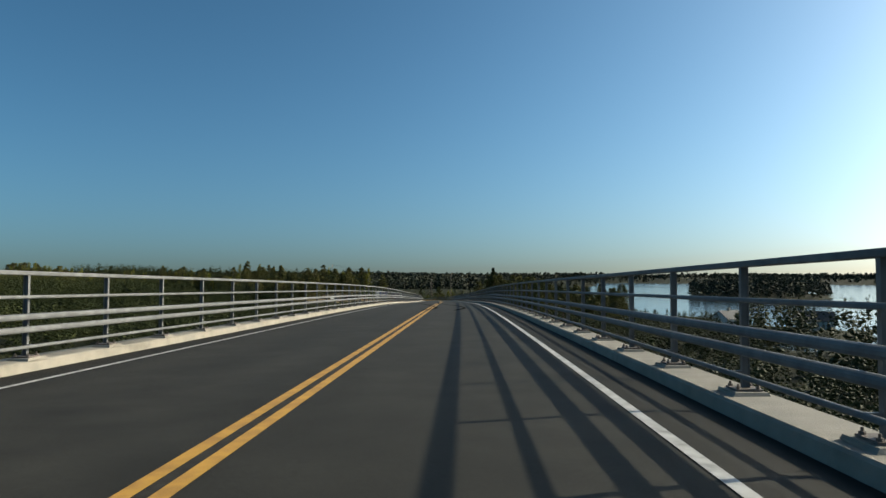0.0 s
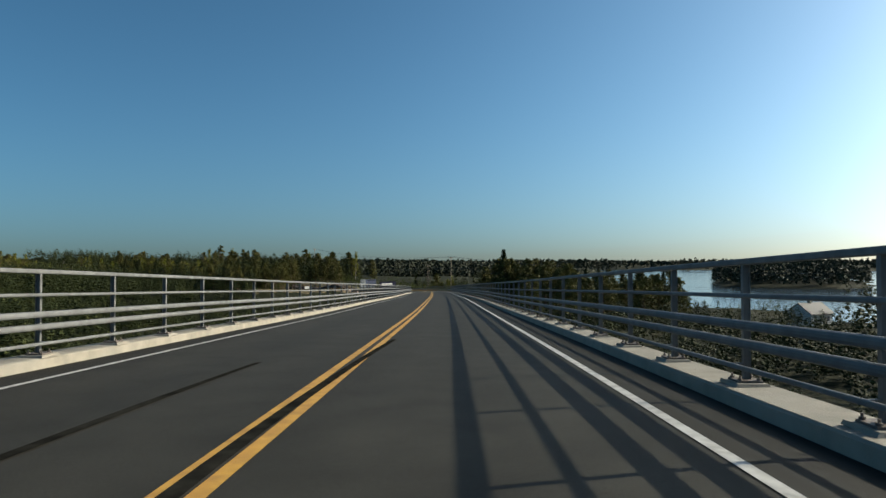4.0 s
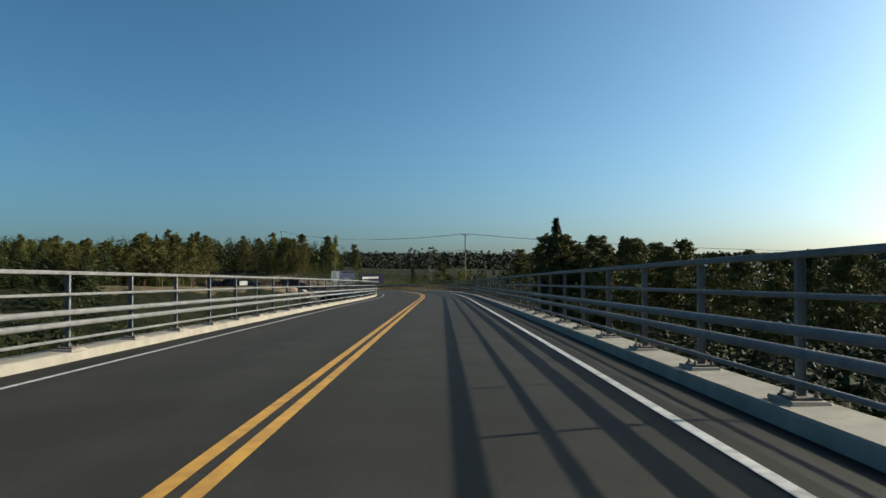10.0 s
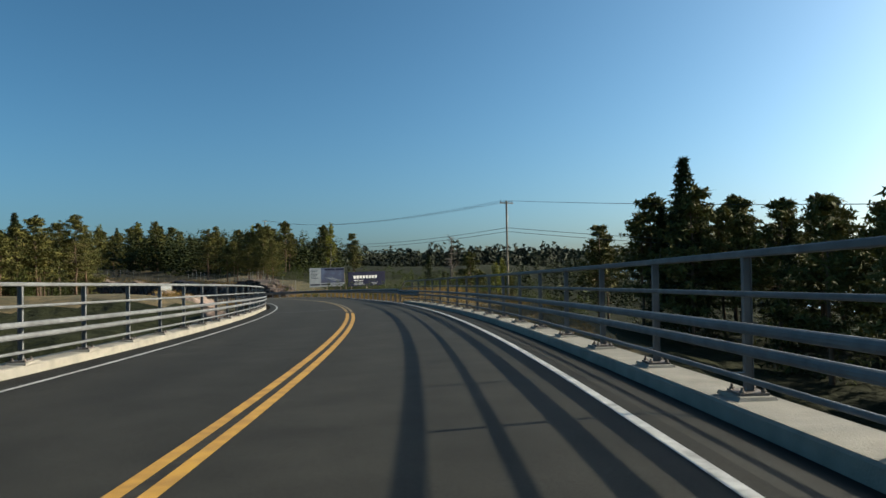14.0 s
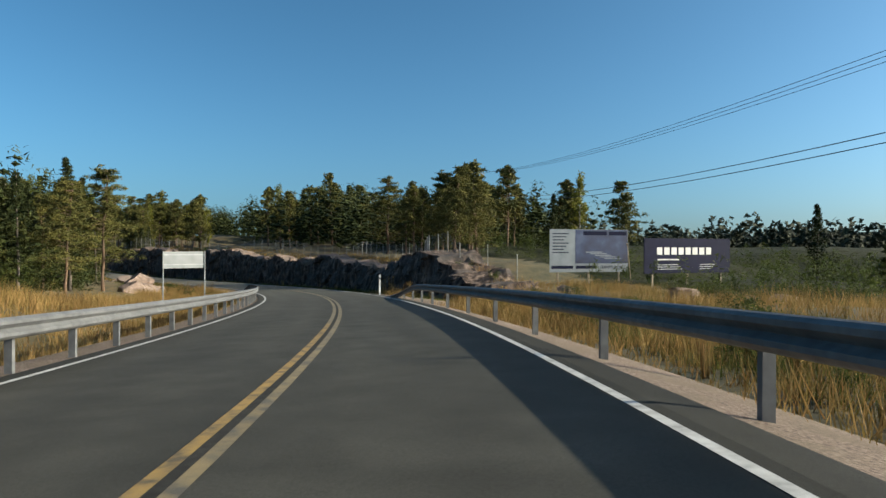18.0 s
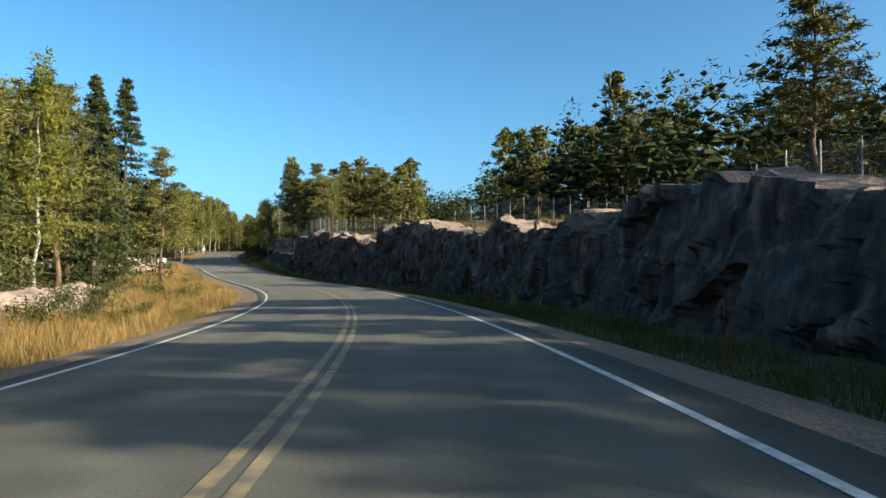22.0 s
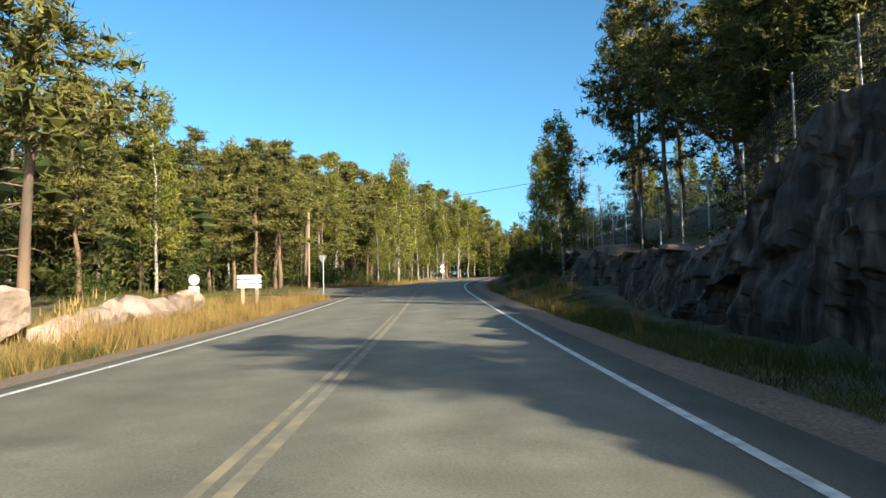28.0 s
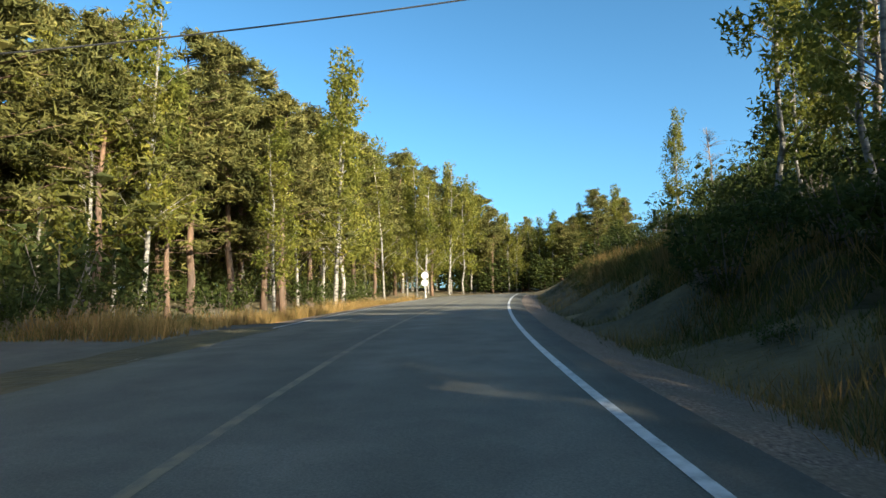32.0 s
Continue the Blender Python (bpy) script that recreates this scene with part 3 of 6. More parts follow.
def open_view(x, y, top):
    """Whether a tree there would block, from set camera eye points, the open gap over the lake towards the far shore.
    """
    hit = np.zeros(np.shape(x), bool)
    for ex, ey, ez, yaw, a, b, reach, fall in ((-1, 126.5, -2.8, 2.7, -5.0, 7.0, 110, -0.007), (-3.4, 185.6, -5.3, 3.2, -6.5, 10.5, 110, -0.007), (-11.4, 235.3, -7.2, 13.8, 1.5, 27.0, 110, -0.007),
                                               (-25.8, 271.4, -9.0, 24.7, 12.7, 36.0, 110, -0.007), (1.5, 26, 0.5, 2.0, 17.0, 27.5, 440, 0.047), (1.5, 26, 0.5, 2.0, 10.0, 30.0, 440, 0.008)):
        ang = np.degrees(np.arctan2(np.asarray(x) - ex, np.asarray(y) - ey)) + yaw
        d = np.hypot(np.asarray(x) - ex, np.asarray(y) - ey)
        hit |= (ang > a) & (ang < b) & (np.asarray(top) > ez + np.where(d < reach, -fall * d - 0.3, 0.012 * d))
    return hit


# ---- road, bridge deck, markings ----
S_BR = np.arange(-80, 270.1, 2.0)
S_RD = np.arange(270, 560.1, 1.5)


def carriageway(ss, prof, mat, label):
    """A strip of road; each corner knows how far across the road it lies, for the wear of the wheel tracks."""
    v, f = sweep(ss, prof, False)
    me = mesh_of("road", v, f, mat)
    me.attributes.new("across", "FLOAT", "POINT").data.foreach_set("value", np.tile([o for o, u in prof], len(ss)).astype(np.float32))
    # asphalt colour scaled 1.0 to 4.3 times along the road
    grey = np.interp(ss, [250, 300, 340, 365, 400, 440, 475], [1.0, 1.5, 1.9, 2.7, 3.4, 3.5, 4.3])
    me.attributes.new("grey_gain", "FLOAT", "POINT").data.foreach_set("value", np.repeat(grey, len(prof)).astype(np.float32))
    return tagged(new("road", me), label, "road", kind="structure")


INNER = [(-3.4, 0.009), (-2.6, 0.019), (-1.7, 0.03), (-0.85, 0.036), (0, 0.04), (0.85, 0.036), (1.7, 0.03), (2.6, 0.019), (3.4, 0.009)]
carriageway(S_BR, [(-KERB_L, 0.003)] + INNER + [(KERB_R, 0.003)], ASPHALT, "dark grey asphalt carriageway on the bridge")
EDGE = [(-4.0, -0.45), (-3.84, 0.002)] + INNER
carriageway(S_RD[S_RD < 372.1], EDGE + [(3.84, 0.002), (4.0, -0.45)], ASPHALT, "grey two-lane asphalt road on the bend")
carriageway(S_RD[S_RD > 371.9], EDGE + [(3.84, 0.002), (4.0, -0.45)], ASPHALT, "worn pale grey two-lane asphalt road")
v, f = sweep(S_BR, [(-KERB_L - 0.6, -0.08), (-KERB_L - 0.6, -1.6), (-3, -2.2), (3, -2.2), (KERB_R + 0.6, -1.6), (KERB_R + 0.6, -0.08)])
deck = new("bridge_deck", mesh_of("bridge_deck", v, f, CONCRETE))
tagged(deck, "grey concrete girder deck of the road bridge", "bridge", kind="structure")
for s in (20, 70, 120, 170, 220, 262):
    p = on_road(s, 0, -2.2)
    vv, ff = [], []
    tube(vv, ff, [(0, 0, 0), (0, 0, -24 - p[2])], [1.3, 1.5], 14)
    pier = part("pier", mesh_of("pier", vv, ff, CONCRETE, False), deck)
    pier.location = p


def stripe(name, lo, hi, s0, s1, mat, label, up=0.006, crown=True):
    ss = np.arange(s0, s1 + 0.1, 1.5)
    crest = lambda o: float(np.interp(abs(o), [0, 1.7, 4.1], [0.04, 0.03, 0.0]))
    v, f = sweep(ss, [(lo, crest(lo) + up), (hi, crest(hi) + up)], False)
    ob = new(name, mesh_of(name, v, f, mat))
    return tagged(ob, label, "road marking", kind="structure")


stripe("road_marking", LANE - 0.05, LANE + 0.05, -80, 556, WHITE, "white edge line along the road")
stripe("road_marking", -LANE_L - 0.045, -LANE_L + 0.045, -80, 300, WHITE, "white edge line along the road")
stripe("road_marking", -LANE_L - 0.055, -LANE_L + 0.055, 300, 497, WHITE, "white edge line along the road")
stripe("road_marking", -LANE_L - 0.055, -LANE_L + 0.055, 520, 556, WHITE, "white edge line past the junction")
MID = 0.085
stripe("road_marking", MID - 0.045, MID + 0.045, -80, 262, SEAM, "dark band of asphalt between the yellow lines", 0.003)
for o in (MID - 0.1, MID + 0.1):
    stripe("road_marking", o - 0.055, o + 0.055, -80, 257, YELLOW, "bright double yellow centre line")
stripe("road_marking", MID - 0.155, MID - 0.045, 257, 320, YELLOW_FADE, "fading yellow centre line")
stripe("road_marking", MID - 0.155, MID - 0.045, 320, 452, YELLOW_WORN, "worn yellow centre line")
stripe("road_marking", MID + 0.045, MID + 0.155, 257, 452, YELLOW_WORN, "worn second yellow centre line")
stripe("road_marking", MID - 0.04, MID + 0.04, 262, 360, SEAM, "dark worn band between the yellow lines", 0.003)
stripe("road_marking", 0.0, 0.08, 452, 480, FADED, "nearly worn away yellow line")
stripe("road_marking", 0.15, 0.26, 452, 552, FADED, "worn yellow centre line")
for s in np.arange(499, 519, 2.6):
    stripe("road_marking", -LANE_L - 0.05, -LANE_L + 0.05, float(s), float(s) + 1.5, WHITE, "white dash across the mouth of the side road")
for side in (-1, 1):
    lo = KERB_R if side > 0 else KERB_L
    hi = lo + 0.5
    end = BRIDGE_END_R if side > 0 else BRIDGE_END_L
    v, f = sweep(np.arange(-80, end + 0.1, 1.5), [(side * lo, -0.1), (side * (lo + 0.01), 0.125), (side * (lo + 0.035), 0.147), (side * hi, 0.155), (side * hi, -0.6)])
    tagged(new("edge_beam", mesh_of("edge_beam", v, f, CONCRETE)), "pale concrete edge beam of the bridge", "kerb", kind="structure")
    v, f = sweep(np.arange(end - 3.5, 560, 1.5), [(side * 3.8, -0.025), (side * 4.3, -0.05), (side * 4.9, -0.12), (side * 5.6, -0.32), (side * 6.3, -0.75)], False)
    tagged(new("verge", mesh_of("verge", v, f, GRAVEL, True)), "reddish gravel verge beside the asphalt", "verge", kind="structure")


ps, po = np.meshgrid(np.arange(334, 358.1, 0.75), np.array([4.85, 5.6, 6.6, 7.6, 8.4]), indexing="ij")
pad = np.interp(po, [4.85, 5.6, 6.6, 7.6, 8.4], [-0.10, -0.14, -0.2, -0.34, -0.9]) - 0.75 * (1 - sstep(ps, 334, 341))
v = on_road(ps.ravel(), po.ravel(), pad.ravel())
f = [(i * 5 + j, i * 5 + j + 1, i * 5 + j + 6, i * 5 + j + 5) for i in range(len(ps) - 1) for j in range(4)]
tagged(new("gravel_pad", mesh_of("gravel_pad", v, f, GRAVEL, True)), "bare reddish gravel round the end of the guard rail", "gravel", kind="structure")


def skid(pts, width):
    """A curved dark tyre mark through (s, off) places."""
    p = np.array(pts)
    u = np.linspace(0, len(p) - 1, 60)
    s, o = np.interp(u, np.arange(len(p)), p[:, 0]), np.interp(u, np.arange(len(p)), p[:, 1])
    o = np.convolve(np.pad(o, 4, "edge"), np.ones(9) / 9, "valid")
    s = np.convolve(np.pad(s, 4, "edge"), np.ones(9) / 9, "valid")
    t = np.stack([np.gradient(s), np.gradient(o)], 1)
    t /= np.linalg.norm(t, axis=1, keepdims=True)
    w = width * np.interp(np.linspace(0, 1, 60), [0, 0.08, 0.3, 1], [0.55, 1.15, 0.8, 0.4])
    v = []
    for q in range(60):
        for sg in (-1, 1):
            oo = o[q] + sg * t[q, 0] * w[q]
            v.append(on_road(s[q] - sg * t[q, 1] * w[q], oo, float(np.interp(abs(oo), [0, 1.7, 4.1], [0.04, 0.03, 0.0])) + 0.009))
    f = [(2 * i, 2 * i + 1, 2 * i + 3, 2 * i + 2) for i in range(59)]
    tagged(new("tyre_mark", mesh_of("tyre_mark", v, f, TYRE)), "black curved skid mark on the asphalt", "skid mark", kind="structure")


skid([(62.0, -0.2), (63.7, 0.03), (65.0, 0.32), (67.4, 0.44), (70.5, 0.14), (75.7, -0.3), (79.9, -0.9), (83.4, -1.3), (88, -1.4), (94, -1.2)], 0.12)
skid([(61.8, 1.38), (64.0, 1.69), (66.2, 1.93), (69.0, 1.96), (73.8, 1.45), (78.4, 0.85), (81.8, 0.27), (85.2, 0.0), (92.0, 0.09), (98, 0.4)], 0.12)

# the expansion joint at the end of the bridge, a little askew: steel lips with rubber between
joint = thing("expansion_joint", on_road(260.4, 0, 0), "worn steel expansion joint across the end of the bridge", "joint", kind="structure")
for k in range(5):
    o = np.linspace(-KERB_L + 0.02, KERB_R - 0.02, 17)
    s0, half, high = 260.42 + 0.09 * (k - 2), 0.013 if k % 2 == 0 else 0.02, 0.010 if k % 2 == 0 else 0.008
    crest = np.interp(abs(o), [0, 1.7, 4.1], [0.04, 0.03, 0.0])
    v = np.concatenate([on_road(s0 - 0.205 * o + d, o, crest + high) for d in (-half, half)])
    lip = mesh_of("lip", v, [(i, i + 1, i + 18, i + 17) for i in range(16)], STEEL if k % 2 == 0 else CABLE)
    lip.transform(joint.matrix_world.inverted())
    part("steel_lip" if k % 2 == 0 else "rubber_seal", lip, joint)


# ---- bridge railings ----
RAIL_TOP = 1.365
POST_GAP = 2.07


def rail_post():
    """Slim flanged steel post; x across the road, outward on +x before mirroring."""
    v, f = [], []
    h = RAIL_TOP - 0.15
    box(v, f, (-0.03, -0.005, 0.0), (0.03, 0.005, h - 0.04))
    box(v, f, (-0.035, -0.024, 0.03), (-0.03, 0.024, h - 0.04))
    box(v, f, (0.03, -0.024, 0.03), (0.035, 0.024, h - 0.04))
    for z in (0.19, 0.425, 0.595, 0.86):
        box(v, f, (-0.13, -0.02, z - 0.018), (-0.035, 0.02, z + 0.018))
    box(v, f, (-0.03, -0.07, h - 0.055), (0.03, 0.07, h - 0.04))
    return mesh_of("post", v, f, STEEL)


def post_foot():
    """Base plate with four bolts on a rough bed of mortar."""
    v, f = [], []
    n = len(v)
    rng = random.Random(4)
    for z, k in ((0.0, 1.0), (0.035, 0.86)):
        v += [(x * k + rng.uniform(-0.015, 0.015), y * k + rng.uniform(-0.015, 0.015), z) for x, y in ((-0.19, -0.2), (0.15, -0.2), (0.15, 0.2), (-0.19, 0.2))]
    f += [(4, 5, 6, 7)] + [(i, (i + 1) % 4, 4 + (i + 1) % 4, 4 + i) for i in range(4)]
    bed = mesh_of("mortar_bed", v, f, CONCRETE)
    v, f = [], []
    box(v, f, (-0.13, -0.12, 0.035), (0.11, 0.12, 0.055))
    for x in (-0.1, 0.08):
        for y in (-0.09, 0.09):
            tube(v, f, [(x, y, 0.05), (x, y, 0.075)], [0.022, 0.022], 6)
            tube(v, f, [(x, y, 0.05), (x, y, 0.1)], [0.011, 0.011], 6)
    return bed, mesh_of("base_plate", v, f, RUSTY)


def railing(side, s0, s1, off_post):
    root = thing("bridge_railing", on_road(s0, side * off_post, 0.15), "galvanised steel bridge railing with five long rails on slim posts", "railing", "bridge railings")
    inv = root.matrix_world.inverted()
    ss = np.append(np.arange(s0, s1 - 0.3, 1.75), s1)

    def rail(name, o, z, w, h, bevel, end=s1, label=""):
        prof = [(o - w / 2, z - h / 2 + bevel), (o - w / 2 + bevel * 0.3, z - h / 2 + bevel * 0.3), (o - w / 2 + bevel, z - h / 2), (o + w / 2 - bevel, z - h / 2), (o + w / 2, z - h / 2 + bevel),
                (o + w / 2, z + h / 2 - bevel), (o + w / 2 - bevel, z + h / 2), (o - w / 2 + bevel, z + h / 2), (o - w / 2 + bevel * 0.3, z + h / 2 - bevel * 0.3), (o - w / 2, z + h / 2 - bevel)]
        v, f = sweep(ss[ss <= end], [(side * a, b) for a, b in prof])
        me = mesh_of(name, v, f, STEEL, False)
        me.transform(inv)
        part(name, me, root, label)

    rail("top_rail", off_post, RAIL_TOP - 0.03, 0.09, 0.06, 0.012, s1, "flat handrail")
    rail("rail", off_post - 0.12, 1.01, 0.05, 0.045, 0.014)
    rail("rail", off_post - 0.18, 0.745, 0.085, 0.085, 0.03)
    rail("rail", off_post - 0.18, 0.575, 0.085, 0.085, 0.03)
    rail("rail", off_post - 0.15, 0.34, 0.045, 0.045, 0.014)
    # the handrail runs on past its last post, then bends down to the guard rail
    bend = [on_road(s1 + d, side * (off_post - 0.03 * d), z) for d, z in ((-0.1, RAIL_TOP - 0.03), (0.35, RAIL_TOP - 0.04), (0.75, RAIL_TOP - 0.13), (1.2, 1.03), (1.7, 0.82), (2.2, 0.68))]
    vv, ff = [], []
    tube(vv, ff, bend, [0.042] * 6, 8)
    me = mesh_of("rail_end", vv, ff, STEEL)
    me.transform(inv)
    part("rail_end", me, root, "bent down end of the handrail")
    pm, (bed, plate) = rail_post(), post_foot()
    for s in np.arange(s0, s1, POST_GAP):
        at = on_road(s, side * off_post, 0.15)
        m = pose(*[float(c) for c in at], 0, 0, math.degrees(heading(s)) + (180 if side < 0 else 0))
        for name, me in (("post", pm), ("mortar_bed", bed), ("base_plate", plate)):
            q = part(name, me, root)
            q.matrix_world = m
    return root


railing(1, -13.4, BRIDGE_END_R, 4.32)
railing(-1, -12.7, BRIDGE_END_L, 4.28)


# ---- guard rails of pressed steel ----
def guard_rail(side, s0, s1, off, gaps, flare, dip_end, label, up=0.62, first=0.6):
    root = thing("guard_rail", on_road(s0, side * off, 0), label, "guard rail", "guard rails")
    inv = root.matrix_world.inverted()
    ss = np.arange(s0, s1 + 0.1, 0.75)
    wave = [(0.0, 0.155), (0.035, 0.14), (0.075, 0.105), (0.075, 0.06), (0.02, 0.02), (0.0, 0.0), (0.02, -0.02), (0.075, -0.06), (0.075, -0.105), (0.035, -0.14), (0.0, -0.155)]
    wave = wave + [(a - 0.006, b) for a, b in wave[::-1]]
    n = len(wave)
    drop = 0.95 * sstep(ss, s1 - dip_end, s1 + 1.0) if dip_end else 0 * ss
    out = flare * sstep(ss, s1 - 1.6 * dip_end, s1) if dip_end else 0 * ss
    out = out - 0.22 * (1 - sstep(ss, 268, 282)) * (side > 0)
    v = np.concatenate([on_road(s, [side * (off + o - 0.06 - a) for a, b in wave], [up - d + b for a, b in wave]) for s, d, o in zip(ss, drop, out)])
    f = []
    for i in range(len(ss) - 1):
        f += [(i * n + k, i * n + (k + 1) % n, (i + 1) * n + (k + 1) % n, (i + 1) * n + k) for k in range(n)]
    me = mesh_of("beam", v, f, STEEL)
    me.transform(inv)
    part("beam", me, root, "ribbed galvanised beam")
    vv, ff = [], []
    box(vv, ff, (-0.055, -0.04, -1.0), (0.055, -0.033, 0.66))
    box(vv, ff, (-0.055, 0.033, -1.0), (0.055, 0.04, 0.66))
    box(vv, ff, (-0.055, -0.033, -1.0), (-0.048, 0.033, 0.66))
    pm = mesh_of("post", vv, ff, STEEL)
    s = s0 + first
    while s < s1 - 2:
        p = part("post", pm, root)
        at = on_road(s, side * (off + 0.06 + float(np.interp(s, ss, out))), up - 0.62 - float(np.interp(s, ss, drop)))
        p.matrix_world = pose(*[float(c) for c in at], 0, 0, math.degrees(heading(s)) + (180 if side < 0 else 0))
        s += gaps[0] if s < s0 + gaps[2] else gaps[1]


guard_rail(1, 263.5, 351.5, 4.2, (2.0, 4.0, 40), 0.9, 14.0, "grey steel guard rail, its end sunk into gravel", 0.665, 7.4)
guard_rail(-1, 299.0, 370.0, 3.98, (2.0, 2.0, 40), 0.5, 9.0, "sunlit steel guard rail on the inside of the bend")

# ---- rock cutting ----
def cell(x, y, seed=0.0):
    """Blocky noise: one value to a skewed cell."""
    x2 = x + 0.12 * fbm(x * 0.7, y * 0.7, seed + 3, 2) + 0.16 * y
    y2 = y + 0.15 * fbm(x * 0.7, y * 0.7, seed + 4, 2) + 0.2 * x
    return np.modf(abs(np.sin(np.floor(x2) * 12.9898 + np.floor(y2) * 78.233 + seed) * 43758.5453))[0]


def rock_cut():
    ss = np.arange(343.0, 514.1, 0.2)
    rows = 46
    S, U = np.meshgrid(ss, np.linspace(0, 1, rows), indexing="ij")
    ridge = np.clip(U / 0.78, 0, 1)
    top = rock_height(S) - 0.1 + 0.15 * fbm(S / 2.2, S * 0 + 1, 11, 3) + 0.5 * (cell(S / 2.4, S * 0, 3) - 0.5) + 0.25 * (cell(S / 0.9, S * 0, 6) - 0.5)
    up = -0.8 + (top + 0.8) * ridge
    face = 9.1 + 1.0 * ridge ** 1.5 + 0.6 * (1 - sstep(S, 343, 356)) + 0.5 * sstep(S, 474, 481)
    back = np.clip((U - 0.78) / 0.22, 0, 1)
    # tall blasted blocks between upright joints, ledges, then chips
    rough = 0.25 * fbm(S / 5, up / 3, 21, 4) + 0.9 * (cell(S / 2.6, up / 4.5, 5) - 0.5) + 0.55 * (cell(S / 1.2, up / 1.7, 9) - 0.5) + 0.6 * (cell(S / 7, up / 12, 2) - 0.5) + 0.3 * (cell(S / 0.55, up / 0.7, 12) - 0.5) + 0.12 * fbm(S / 0.5, up / 0.6, 41, 3)
    off = face + 0.75 * rough * np.clip(U * 6, 0, 1) * (1 - 0.6 * back) + back * 3.6
    up = up + back * (0.25 * fbm(S / 1.5, off / 1.5, 31, 3) + 0.4 * (cell(S / 1.4, off / 1.2, 8) - 0.5)) - 0.9 * sstep(back, 0.55, 1.0) * sstep(S, 360, 370)
    v = on_road(S.ravel(), off.ravel(), 0)
    v[:, 2] = np.interp(S.ravel(), S_GRID, RZ) + up.ravel()
    n = rows
    f = [(i * n + k, i * n + k + 1, (i + 1) * n + k + 1, (i + 1) * n + k) for i in range(len(ss) - 1) for k in range(n - 1)]
    me = mesh_of("rock_cutting", v, f, [ROCK, ROCK_SUNLIT])
    # pink sunlit tone painted along the crest and on slabs open to the sky
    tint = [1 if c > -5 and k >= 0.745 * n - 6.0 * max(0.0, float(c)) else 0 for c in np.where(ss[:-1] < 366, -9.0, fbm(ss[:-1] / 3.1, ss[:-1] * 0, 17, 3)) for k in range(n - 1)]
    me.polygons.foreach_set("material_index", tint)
    tagged(new("rock_cutting", me), "rough blasted granite wall, shade-toned dark face with sunlit-toned pinkish top", "rock", kind="structure")


rock_cut()


def boulder_mesh(seed, mat):
    rng = np.random.default_rng(seed)
    bm = bmesh.new()
    bmesh.ops.create_icosphere(bm, subdivisions=4, radius=1.0)
    planes = [(Vector(rng.normal(size=3)).normalized(), rng.uniform(0.42, 0.8)) for _ in range(15)]
    for v in bm.verts:
        for nrm, d in planes:
            e = v.co.dot(nrm) - d
            if e > 0:
                v.co -= nrm * e * 0.985
        v.co += v.co.normalized() * (0.05 * noise.noise(v.co * 3 + Vector((seed, 0, 0))) + 0.03 * noise.noise(v.co * 9 + Vector((0, seed, 0))))
    me = bpy.data.meshes.new("boulder")
    bm.to_mesh(me)
    bm.free()
    me.materials.append(mat)
    return me


BOULDERS = [boulder_mesh(40 + i, ROCK_PALE) for i in range(5)]


def outcrop(s0, s1, o0, o1, rise, seed, label):
    """A flat ledge of broken bedrock; rise is its height over the road at s0 and at s1, where it breaks off."""
    ss, oo = np.arange(s0 - 1.0, s1 + 1.0, 0.22), np.arange(o0 - 1.2, o1 + 1.2, 0.2)
    S, O = np.meshgrid(ss, oo, indexing="ij")
    edge = 0.9 * (cell(S / 2.1, O / 3.0, seed) - 0.5) + 0.6 * fbm(S / 2.5, O / 2.5, seed, 3)
    inside = sstep(O + edge, o0 - 0.5, o0 + 1.6) * (1 - sstep(O + edge + 0.06 * (S - s0), o1 - 2.2, o1 + 1.1)) * sstep(S + edge, s0 - 0.6, s0 + 2.5) * (1 - sstep(S + 0.7 * edge, s1 - 0.15, s1 + 0.45))
    w = np.clip((S - s0) / (s1 - s0), 0, 1)
    top = rise[0] + (rise[1] - rise[0]) * w ** 1.4 - 0.16 * np.maximum(0, o1 - 2.5 - O)
    top = top - 0.55 * cell(S / 2.7, O / 1.7, seed + 1) - 0.25 * cell(S / 1.1, O / 0.8, seed + 2) + 0.22 * fbm(S / 1.6, O / 1.2, seed + 5, 4)
    v = on_road(S.ravel(), O.ravel(), 0)
    low = land(v[:, 0], v[:, 1]) - 0.35
    high = np.interp(S.ravel(), S_GRID, RZ) + top.ravel()
    k = inside.ravel()
    v[:, 2] = low * (1 - k) + np.maximum(high, low) * k
    n = len(oo)
    f = [(i * n + j, (i + 1) * n + j, (i + 1) * n + j + 1, i * n + j + 1) for i in range(len(ss) - 1) for j in range(n - 1)]
    tagged(new("rock_outcrop", mesh_of("rock_outcrop", v, f, ROCK_PALE)), label, "rock", kind="structure")


outcrop(431, 457.5, -16, -9.4, (0.9, 3.0), 61, "broken sunlit granite ledge with a sheer end beside the road")
outcrop(457, 469, -14.5, -9.6, (2.0, 1.5), 64, "low pale granite ledge behind dry grass")
outcrop(299, 324, -15.5, -8.6, (1.1, 1.3), 71, "weathered granite bank in dry grass behind the guard rail")
outcrop(389, 413, -15.0, -9.4, (1.0, 1.2), 67, "low grey granite ledge half hidden in dry grass")


def height_at(x, y):
    return float(land(np.array([x]), np.array([y]))[0])


def boulder(s, off, size, wide=1.5, label="pale granite boulder among dry grass", turn=0.0, sink=0.35):
    p = on_road(s, off, 0)
    ob = new("boulder", BOULDERS[int(abs(s * 7 + off * 3)) % 5])
    z = height_at(p[0], p[1])
    ob.matrix_world = Matrix.LocRotScale((p[0], p[1], z + size * (1 - 2 * sink) * 0.6), Euler((0, 0, turn + s)), (size * wide, size * 1.1, size * 0.85))
    return tagged(ob, label, "boulder", "roadside boulders")


